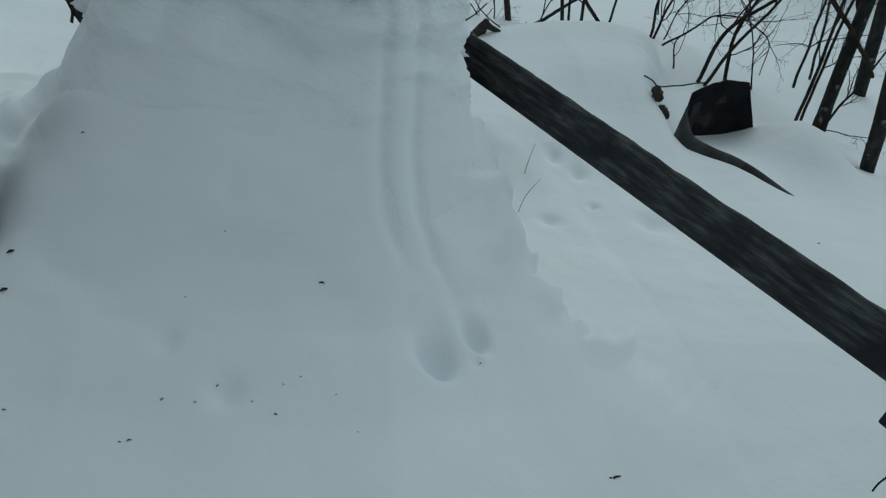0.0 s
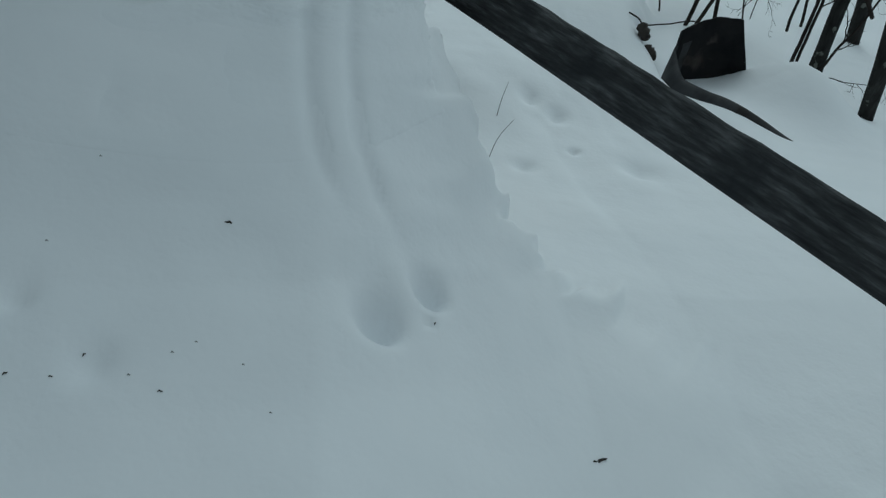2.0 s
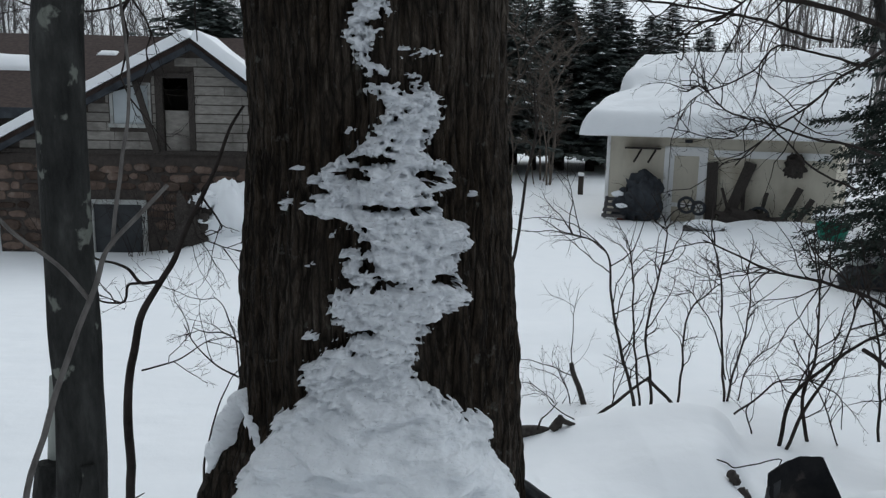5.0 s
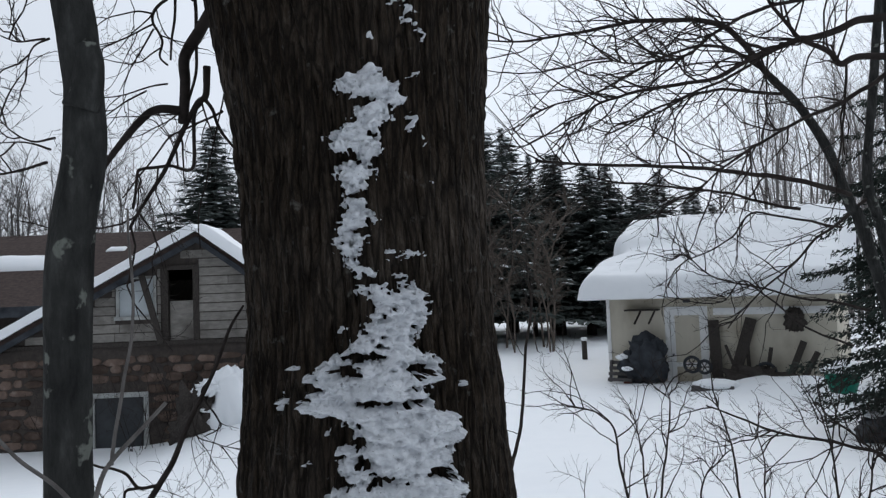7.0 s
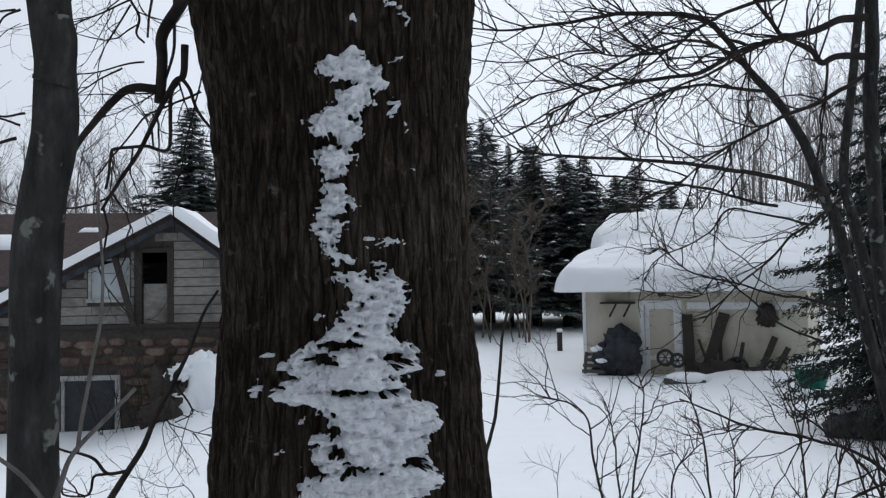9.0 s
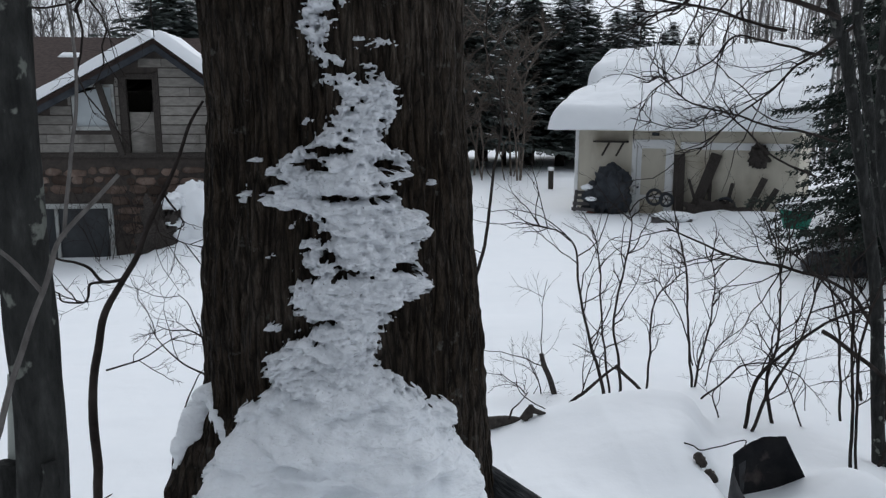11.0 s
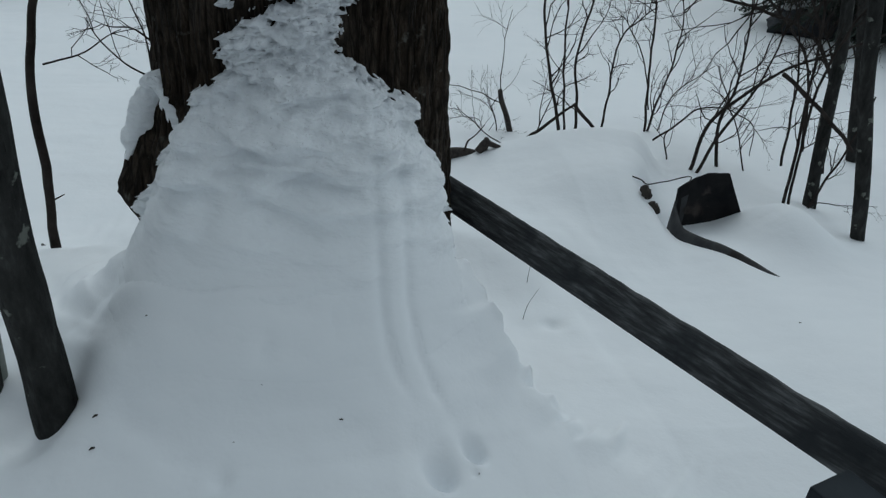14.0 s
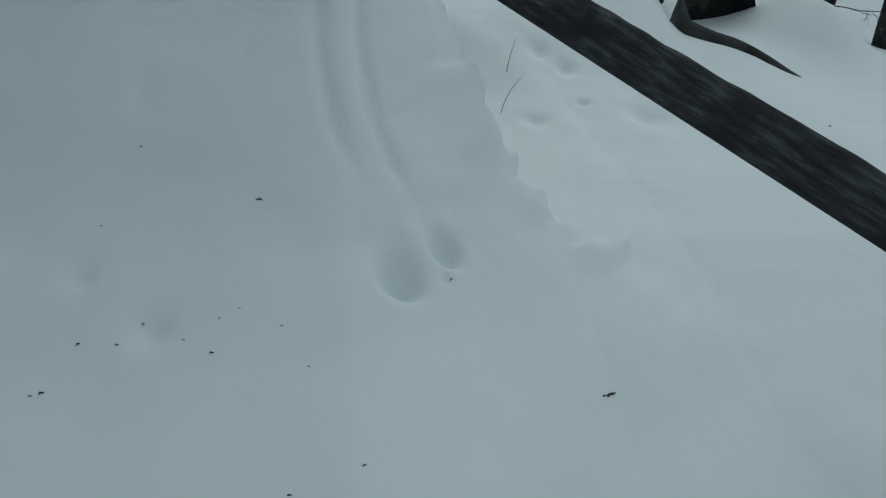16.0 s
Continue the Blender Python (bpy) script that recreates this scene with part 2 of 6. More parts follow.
def plated_bark(name):
    """Old bark: long narrow plates parted by dark cracks, greyer on the ridges, wet and darker in patches."""
    m = bpy.data.materials.new(name)
    m.use_nodes = True
    n, l = m.node_tree.nodes, m.node_tree.links
    b = n["Principled BSDF"]
    b.inputs["Roughness"].default_value, b.inputs["Specular IOR Level"].default_value = 0.85, 0.12

    def node(kind, **values):
        q = n.new("ShaderNode" + kind)
        for key, value in values.items():
            q.inputs[key.replace("_", " ")].default_value = value
        return q

    def spread(source, a, b_, lo=0.0, hi=1.0):
        q = n.new("ShaderNodeMapRange")
        q.inputs[1].default_value, q.inputs[2].default_value, q.inputs[3].default_value, q.inputs[4].default_value = a, b_, lo, hi
        l.new(source, q.inputs[0])
        return q.outputs[0]

    def mix(kind, factor, a, b_):
        q = n.new("ShaderNodeMixRGB")
        q.blend_type = kind
        for k, v in enumerate((factor, a, b_)):
            if hasattr(v, "is_output"):
                l.new(v, q.inputs[k])
            else:
                q.inputs[k].default_value = v
        return q.outputs[0]

    where = n.new("ShaderNodeTexCoord").outputs["Object"]
    bend = node("TexNoise", Scale=5.0, Detail=3.0)
    l.new(where, bend.inputs["Vector"])
    warped = mix("ADD", 0.025, where, bend.outputs["Color"])
    long_ = node("Mapping", Scale=(1.0, 1.0, 0.11))
    l.new(warped, long_.inputs[0])
    plates = n.new("ShaderNodeTexVoronoi")
    plates.feature = "DISTANCE_TO_EDGE"
    plates.inputs["Scale"].default_value = 42.0
    l.new(long_.outputs[0], plates.inputs["Vector"])
    crack = spread(plates.outputs["Distance"], 0.0, 0.20, 0.18, 1.0)
    flakes = n.new("ShaderNodeTexVoronoi")
    flakes.feature = "DISTANCE_TO_EDGE"
    flakes.inputs["Scale"].default_value = 95.0
    short = node("Mapping", Scale=(1.0, 1.0, 0.22))
    l.new(warped, short.inputs[0])
    l.new(short.outputs[0], flakes.inputs["Vector"])
    chip = spread(flakes.outputs["Distance"], 0.0, 0.10, 0.45, 1.0)
    grain = node("TexNoise", Scale=55.0, Detail=9.0, Roughness=0.78)
    l.new(short.outputs[0], grain.inputs["Vector"])
    ramp = n.new("ShaderNodeValToRGB")
    e = ramp.color_ramp.elements
    e[0].position, e[0].color = 0.30, (0.018, 0.0148, 0.0118, 1)
    e[1].position, e[1].color = 0.50, (0.058, 0.046, 0.036, 1)
    top = e.new(0.72)
    top.color = (0.135, 0.116, 0.098, 1)
    l.new(grain.outputs[0], ramp.inputs[0])
    colour = mix("MIX", crack, (0.0085, 0.0072, 0.006, 1), ramp.outputs[0])
    colour = mix("MULTIPLY", 0.8, colour, mix("MIX", chip, (0.25, 0.24, 0.23, 1), (1, 1, 1, 1)))
    patch = node("TexNoise", Scale=2.3, Detail=4.0)
    l.new(where, patch.inputs["Vector"])
    colour = mix("MULTIPLY", spread(patch.outputs[0], 0.38, 0.56, 0.0, 0.8), colour, (0.42, 0.37, 0.30, 1))
    lichen = node("TexNoise", Scale=19.0, Detail=5.0, Roughness=0.65)
    l.new(where, lichen.inputs["Vector"])
    colour = mix("MIX", spread(lichen.outputs[0], 0.62, 0.72, 0.0, 0.7), colour, (0.125, 0.122, 0.108, 1))
    l.new(colour, b.inputs["Base Color"])
    high = n.new("ShaderNodeMath")
    high.operation = "MULTIPLY_ADD"
    high.inputs[1].default_value = 0.55
    l.new(grain.outputs[0], high.inputs[0])
    l.new(crack, high.inputs[2])
    sum_ = n.new("ShaderNodeMath")
    sum_.operation = "MULTIPLY_ADD"
    sum_.inputs[1].default_value = 0.4
    l.new(chip, sum_.inputs[0])
    l.new(high.outputs[0], sum_.inputs[2])
    relief = n.new("ShaderNodeBump")
    relief.inputs["Strength"].default_value, relief.inputs["Distance"].default_value = 0.9, 0.010
    l.new(sum_.outputs[0], relief.inputs["Height"])
    l.new(relief.outputs[0], b.inputs["Normal"])
    return m


BARK = plated_bark("furrowed_bark")
GREY_BARK = surface("smooth_grey_bark", [(0.3, (0.015, 0.0152, 0.0148)), (0.55, (0.034, 0.0345, 0.0328)), (0.8, (0.074, 0.075, 0.072))], 9.0, (3, 3, 1), 0.9, 0.8, 26, 0.016, stain=(0.15, 0.158, 0.14), stain_scale=15.0, stain_at=(0.63, 0.67), spec=0.1)
TWIG = surface("twig_bark", [(0.3, (0.016, 0.013, 0.012)), (0.7, (0.05, 0.042, 0.038))], 12.0, (1, 1, 1), 0.9, 0.2, 60, 0.003, spec=0.08)
PALE_TWIG = surface("pale_twig", [(0.3, (0.07, 0.064, 0.06)), (0.7, (0.15, 0.14, 0.132))], 20.0, (2, 2, 1), 0.8, 0.3, 60, 0.003)
FAR_TWIG = surface("far_wood", [(0.3, (0.07, 0.066, 0.066)), (0.7, (0.13, 0.124, 0.122))], 1.0, (1, 1, 0.4), 0.9, 0.0, spec=0.1)
# needle green lifted towards grey: haze over the far spruces, painted in
NEEDLE = surface("hazed_spruce_needles", [(0.3, (0.060, 0.074, 0.070)), (0.6, (0.105, 0.122, 0.114)), (0.85, (0.17, 0.185, 0.17))], 5.0, rough=0.8, bump=0.0, spec=0.15)
DARK_NEEDLE = surface("hemlock_needles", [(0.3, (0.020, 0.028, 0.024)), (0.6, (0.038, 0.050, 0.042)), (0.85, (0.065, 0.080, 0.068))], 5.0, rough=0.8, bump=0.0, spec=0.1)
# far_wood made paler: the haze of distance is put into the colour
HAZED_WOOD = surface("hazy_far_wood", [(0.3, (0.15, 0.138, 0.132)), (0.7, (0.23, 0.215, 0.208))], 1.0, (1, 1, 0.4), 0.9, 0.0, spec=0.1)
WOOD = surface("weathered_timber", [(0.32, (0.028, 0.030, 0.032)), (0.48, (0.050, 0.052, 0.054)), (0.60, (0.090, 0.093, 0.096)), (0.78, (0.17, 0.174, 0.178))], 15.0, (5, 0.6, 5), 0.85, 0.9, 24, 0.007, stain=(0.030, 0.033, 0.036), stain_scale=5.0, stain_at=(0.5, 0.62))
DARK_WOOD = surface("dark_old_wood", [(0.3, (0.026, 0.023, 0.021)), (0.7, (0.080, 0.070, 0.063))], 8.0, (6, 1, 6), 0.85, 0.4, 20, 0.004)
RUST = surface("black_rusted_sheet", [(0.3, (0.008, 0.009, 0.011)), (0.6, (0.022, 0.021, 0.022)), (0.8, (0.06, 0.045, 0.038))], 7.0, rough=0.65, bump=0.4, bump_scale=60, depth=0.004, metal=0.3, stain=(0.07, 0.06, 0.055), stain_scale=9, stain_at=(0.58, 0.7))
PLATE = surface("blue_black_metal", [(0.3, (0.010, 0.014, 0.018)), (0.7, (0.022, 0.028, 0.034))], 6.0, rough=0.5, bump=0.2, bump_scale=50, depth=0.003, metal=0.2, stain=(0.16, 0.17, 0.18), stain_scale=14, stain_at=(0.68, 0.72))

# ---- ground: one sheet of snow to the horizon ----
TX, TY = -0.14, 1.82  # the old trunk's middle
FALL = [(-2.0, 0.33), (0.0, 0.36), (0.5, 0.368), (0.9, 0.368), (1.2, 0.352), (1.5, 0.305), (1.78, 0.245), (2.2, 0.16), (2.8, 0.07), (3.4, 0.035), (4.3, 0.045), (7, -0.06), (10, -0.15), (16, -0.19), (22, -0.12), (30, -0.10), (60, -0.3), (3000, -0.6)]
TILT = [(-0.7, 0.0), (-0.45, 0.045), (-0.1, 0.05), (0.1, 0.05), (0.29, 0.0), (0.6, -0.11), (0.95, -0.13), (1.35, -0.08), (1.75, -0.02), (2.2, 0.0)]
CONE = [(0.40, 1.40), (0.45, 1.27), (0.54, 1.08), (0.63, 0.88), (0.74, 0.69), (0.86, 0.55), (0.98, 0.47), (1.15, 0.42), (1.5, 0.36)]
CONE_UP = [(z, r) for r, z in reversed(CONE)]
MOUND = [(0.45, 0.0), (0.91, 0.13), (1.26, 0.235), (1.6, 0.27), (1.80, 0.255), (1.90, 0.19), (1.97, 0.08), (2.06, 0.0)]


def trail(x, y):
    """Two shallow drag lines from the landing hole up to the trunk."""
    if y < 0.9 or y > 1.6:
        return 0.0
    lines = (lerp_rows([(0.94, 0.165), (0.98, 0.131), (1.02, 0.102), (1.07, 0.080), (1.13, 0.063), (1.25, 0.054), (1.4, 0.05)], y), lerp_rows([(0.96, 0.240), (0.99, 0.212), (1.05, 0.178), (1.10, 0.150), (1.16, 0.135), (1.3, 0.122), (1.4, 0.12)], y))
    wob = 0.006 * n3(0, y, 0, 9)
    return -0.016 * sum(math.exp(-((x - a - wob) / 0.016) ** 2) for a in lines) * smooth(0.955, 1.05, y)


def holes(x, y):
    """The two-lobed hole that an animal left, and small dents."""
    d = 0.0
    for cx, cy, wide, long_, deep in ((0.190, 0.842, 0.036, 0.031, 0.070), (0.285, 0.926, 0.030, 0.026, 0.060), (0.280, 0.868, 0.010, 0.010, 0.015)):
        q = math.hypot((x - cx) / wide, (y - cy) / long_)
        d -= deep * math.exp(-q ** 2.6)
    d += 0.016 * math.exp(-((x - 0.225) / 0.035) ** 2 - ((y - 0.915) / 0.035) ** 2)
    for a, b, r, k in ((0.92, 2.38, 0.035, 0.02), (1.01, 2.30, 0.04, 0.022), (0.81, 1.96, 0.04, 0.016), (1.21, 1.96, 0.065, 0.025), (1.01, 2.07, 0.02, 0.012), (-0.30, 0.825, 0.022, 0.012), (-0.19, 0.735, 0.028, 0.014), (1.775, 1.83, 0.03, 0.025), (1.80, 1.90, 0.02, 0.012), (-0.21, 1.05, 0.02, 0.008)):
        d -= 1.5 * k * math.exp(-((x - a) ** 2 + (y - b) ** 2) / r ** 2)
    # the snow drifted against the rusted sheet
    d += 0.055 * math.exp(-((x - 2.07) / 0.10) ** 2 - ((y - 2.79) / 0.10) ** 2) - 0.035 * math.exp(-((x - 1.78) / 0.07) ** 2 - ((y - 2.80) / 0.07) ** 2)
    return d


def slack(a):
    """How much of its full height the snow cone keeps, by the angle round the trunk."""
    return lerp_rows([(-235, 0.0), (-200, 0.2), (-165, 0.50), (-150, 0.58), (-138, 0.74), (-122, 1.0), (-72, 1.0), (-50, 0.80), (-25, 0.55)], a)


def folds(x, y, z):
    """Soft level folds in the wind-packed snow of the cone."""
    return 0.026 * n3(x * 2.6, y * 2.6, z * 9) + 0.016 * n3(x * 6, y * 6, z * 19 + 4) + 0.003 * n3(x * 15, y * 15, z * 28)


def side_lean(x, y):
    """How the snow by the trunk leans: higher on one side, lower towards the rail."""
    return lerp_rows(TILT, x) * smooth(-1.2, -0.2, y) * (1 - smooth(1.0, 1.5, y) * smooth(0.5, 0.2, x)) * (1 - smooth(1.9, 2.7, y))


def ground_z(x, y):
    z = lerp_rows(FALL, y)
    z += side_lean(x, y)
    z -= 0.72 * smooth(-1.5, -6, x) * smooth(5, 15, y) + 0.12 * smooth(2.3, 3.2, x) * smooth(2.0, 3.2, y)
    right = 2.0 - 0.45 * max(0.0, 3.8 - y) + 0.05 * n3(y * 5, 0, 2) + 0.02 * n3(y * 17, 0, 2)
    k = lerp_rows(MOUND, x + (2.0 - right) * smooth(1.0, 1.9, x)) * smooth(2.3, 3.3, y) * (1 - smooth(3.8, 4.05, y))
    z += k
    z += 0.20 * math.exp(-((x - 2.20) / 0.21) ** 2 - ((y - 2.68) / 0.30) ** 2) - 0.20 * math.exp(-((x - 1.65) / 0.07) ** 2 - ((y - 3.02) / 0.11) ** 2) + 0.04 * math.exp(-((x - 1.78) / 0.15) ** 2 - ((y - 2.42) / 0.26) ** 2)
    z -= 0.05 * math.exp(-((x + 0.74) / 0.10) ** 2 - ((y - 1.44) / 0.12) ** 2) + 0.13 * math.exp(-((x + 0.80) / 0.15) ** 2 - ((y - 1.17) / 0.15) ** 2)
    z += 0.10 * math.exp(-((x + 1.1) / 0.5) ** 2 - ((y - 2.15) / 0.34) ** 2) - 0.07 * math.exp(-((x + 0.98) / 0.22) ** 2 - ((y - 2.62) / 0.14) ** 2)
    if y > 8:
        z += 0.34 * math.exp(-((x - 8.0) / 0.9) ** 2 - ((y - 14.2) / 0.6) ** 2) + 0.02 * math.exp(-((x - 6.1) / 1.6) ** 2 - ((y - 15.9) / 0.8) ** 2)
        z += 0.26 * math.exp(-((x - 7.2) / 0.9) ** 2 - ((y - 14.8) / 0.5) ** 2)
        z += 0.45 * math.exp(-((x + 3.6) / 0.9) ** 2 - ((y - 13.9) / 0.8) ** 2)
    if -5 < x < 12 and y < 40:
        z += 0.022 * fbm(x, y, 0, 0.9, 2) + 0.006 * fbm(x, y, 3, 4.5, 2)
        if y > 4.5:
            z += 0.04 * fbm(x, y * 2.2, 7, 0.8, 3)
    dx, dy = x - TX, y - TY
    r = math.hypot(dx, dy)
    if r < 1.7:
        a = math.degrees(math.atan2(dy, dx))
        a = a - 360 if a > 100 else a
        ridge = (lerp_rows(CONE, r) - lerp_rows(FALL, y)) * (smooth(1.7, 1.25, r) if y > 1.2 else 1.0)
        edge = lerp_rows([(0.5, -50), (0.6, -33), (0.8, -35), (1.0, -38)], r) + 6 * n3(r, 0, 4, 12) + 5 * n3(r, 2, 4, 34) 
        cut = smooth(edge - 5, edge + 2.5, a) * (1 - 0.35 * smooth(0.8, 1.1, r))
        if ridge > 0 and a < 60:
            z -= 0.05 * smooth(0.70, 0.62, r) * (1 - cut) * slack(a)
            z += min(ridge * slack(a), 0.42) * (1 - cut) + folds(x, y, z + ridge) * smooth(0.02, 0.15, ridge) * (1 - cut)
        z += trail(x, y) + holes(x, y)
    return z


def steps(fine0, fine1, step, far, ratio=1.07):
    out = list(np.arange(fine0, fine1 + 1e-6, step))
    s = step
    while out[-1] < far:
        s *= ratio
        out.append(out[-1] + s)
    s = step
    low = [out[0]]
    while low[-1] > -far:
        s *= ratio
        low.append(low[-1] - s)
    return list(reversed(low[1:])) + out


xs, ys = steps(-1.1, 1.3, 0.0105, 2500), [v for v in steps(0.3, 2.1, 0.0105, 2500) if v > -60]
verts = [(x, y, ground_z(x, y)) for y in ys for x in xs]
w = len(xs)
faces = [(j * w + i, j * w + i + 1, (j + 1) * w + i + 1, (j + 1) * w + i) for j in range(len(ys) - 1) for i in range(w - 1)]
ground = shape("ground", verts, faces, SNOW)
tagged(ground, "deep soft white snow covering the whole yard", "snow", kind="structure")

# ---- the old trunk ----
GIRTH = [(-0.4, 0.62), (0.3, 0.55), (0.6, 0.475), (1.05, 0.432), (1.46, 0.42), (1.95, 0.378), (2.5, 0.39), (2.9, 0.436), (3.3, 0.49), (3.9, 0.52)]
SPUR = [(0.3, 0.08), (0.55, 0.06), (0.66, 0.05), (0.72, 0.055), (0.78, 0.085), (0.83, 0.12), (0.90, 0.10), (1.0, 0.06), (1.16, 0.0)]
LEAN_X = [(0.3, 0.01), (1.05, 0.012), (1.46, 0.002), (1.95, -0.002), (2.5, -0.02), (2.9, -0.045), (3.9, -0.08)]


def bark_r(a, z, fine=True):
    """The trunk's radius at an angle (degrees) and height: flutes, root flare and furrows."""
    t = radians(a)
    c, s = math.cos(t), math.sin(t)
    r = lerp_rows(GIRTH, z)
    r -= 0.028 * math.exp(-((a + 97) / 13) ** 2) * smooth(1.1, 2.0, z)
    r += lerp_rows(SPUR, z) * math.exp(-((a + 163) / 17) ** 2)
    r += 0.05 * math.exp(-((a + 62) / 16) ** 2) * (1 - smooth(0.9, 1.35, z))
    r += 0.022 * n3(c * 1.8, s * 1.8, z * 0.7) + 0.012 * n3(c * 5, s * 5, z * 1.2 + 5)
    if not fine:
        return r - 0.006
    warp = 0.35 * n3(c * 3, s * 3, z * 2.2 + 9)
    f = abs(n3(c * 10 + warp, s * 10 + warp, z * 1.7))
    r -= 0.020 * (1 - min(f * 3.2, 1.0)) ** 1.5
    g = abs(n3(c * 24 + 2 * warp, s * 24, z * 5.0 + 3))
    r -= 0.009 * (1 - min(g * 3.0, 1.0))
    r += 0.006 * n3(c * 34, s * 34, z * 17) + 0.004 * n3(c * 60, s * 60, z * 36)
    return r


def on_trunk(a, z, r):
    t = radians(a)
    return (TX + lerp_rows(LEAN_X, z) + r * math.cos(t), TY + r * math.sin(t), z)


big_tree = thing("maple_tree", "massive old tree with dark furrowed bark, snow plastered up its front", "tree", (TX, TY, 0.3))
cols, zs = 460, list(np.arange(-0.3, 3.9, 0.0115))
angles = [-180 + 360 * k / cols for k in range(cols)]
verts = [Vector(on_trunk(a, z, bark_r(a, z))) - Vector((TX, TY, 0.3)) for z in zs for a in angles]
faces = [(j * cols + i, j * cols + (i + 1) % cols, (j + 1) * cols + (i + 1) % cols, (j + 1) * cols + i) for j in range(len(zs) - 1) for i in range(cols)]
shape("trunk", verts, faces, BARK, big_tree)
rng = random.Random(5)
for side, top in ((-1, (-0.9, 0.3, 9.0)), (1, (1.1, 0.5, 9.5))):
    limb = Tubes()
    pts = curve([(side * 0.18, 0, 3.2), (side * 0.32, 0.05, 4.2), (side * 0.55, 0.2, 5.8), top], 24)
    limb.tube(pts, [0.36 - 0.011 * k for k in range(24)], 18, 0.12)
    for k in (9, 13, 17, 20):
        limb.twig(rng, pts[k], (side * rng.uniform(0.3, 1), rng.uniform(-0.8, 0.8), 0.6), 2.6, 0.07, 3, 6, kids=(3, 5))
    limb.put("limb", BARK, big_tree)

# ---- snow blown onto the trunk ----
LEFT = [(0.36, -150), (0.67, -150), (0.83, -152), (0.93, -145), (1.0, -143), (1.11, -133), (1.17, -124), (1.19, -128), (1.25, -113), (1.30, -117), (1.34, -115), (1.39, -105), (1.42, -97), (1.44, -104), (1.50, -108), (1.54, -103), (1.60, -103), (1.62, -105), (1.645, -97), (1.665, -108), (1.70, -99), (1.715, -118), (1.745, -120), (1.775, -108), (1.80, -113), (1.85, -106), (1.885, -96), (1.935, -92), (1.98, -86), (2.02, -93), (2.08, -97), (2.13, -99), (2.15, -104), (2.18, -102), (2.23, -97), (2.29, -96), (2.335, -99.5), (2.37, -96), (2.40, -101), (2.44, -101.5), (2.465, -91), (2.51, -88), (2.53, -93), (2.576, -96), (2.60, -82)]
RIGHT = [(0.36, -46), (0.67, -44), (0.78, -42), (0.9, -41), (0.99, -42), (1.05, -42.6), (1.10, -47), (1.133, -52), (1.175, -47), (1.21, -58), (1.25, -64), (1.295, -71), (1.335, -76), (1.37, -74), (1.405, -75), (1.42, -70), (1.46, -69), (1.48, -61), (1.51, -53), (1.565, -60), (1.60, -58), (1.64, -52), (1.665, -55), (1.69, -53), (1.71, -64), (1.77, -67), (1.79, -61), (1.84, -60), (1.877, -70), (1.92, -68), (1.97, -61), (2.0, -64), (2.065, -74), (2.085, -90), (2.14, -87), (2.176, -87), (2.21, -82), (2.27, -85), (2.33, -82), (2.36, -87), (2.375, -79), (2.45, -78), (2.465, -73), (2.50, -74), (2.513, -66), (2.535, -71), (2.577, -73), (2.605, -78)]
# loose clumps and bare gaps: angle, height, half width in degrees, half height
CLUMPS = [(-36, 0.84, 6, 0.035), (-50, 1.03, 7, 0.04), (-43, 0.97, 6, 0.04), (-113, 1.41, 3, 0.013), (-113, 1.592, 3, 0.008), (-126, 1.741, 3, 0.018), (-112, 1.80, 5, 0.012), (-119, 1.829, 2, 0.008), (-100, 1.92, 3.5, 0.017), (-51, 1.765, 1.6, 0.008), (-72, 2.113, 8, 0.013), (-66.5, 2.465, 1.8, 0.022), (-61.5, 2.41, 2.2, 0.018), (-64.5, 2.583, 2, 0.012), (-59, 2.303, 1, 0.006), (-71, 2.785, 4, 0.022), (-65.5, 2.765, 3, 0.025), (-66, 2.72, 4, 0.022), (-61, 2.70, 3, 0.013), (-81, 2.677, 2, 0.01), (-97, 2.9, 3, 0.014)]
GAPS = [(-86, 2.512, 5, 0.009), (-92, 2.368, 5, 0.009), (-88.5, 2.27, 7, 0.008), (-89, 2.177, 4, 0.007), (-83, 2.05, 6, 0.012), (-78, 2.03, 4, 0.010), (-93, 1.85, 5, 0.011), (-71, 1.82, 3.5, 0.012), (-99, 1.815, 4, 0.016), (-115, 1.747, 2.5, 0.009), (-101, 1.66, 5, 0.022), (-94, 1.64, 3, 0.012), (-92, 1.596, 2.5, 0.012), (-101, 1.547, 3, 0.013), (-85, 1.55, 5, 0.010), (-61, 1.617, 2, 0.01), (-66, 1.558, 3, 0.010), (-86, 1.735, 6, 0.005), (-71, 1.735, 5, 0.006), (-93, 1.426, 4, 0.007)]


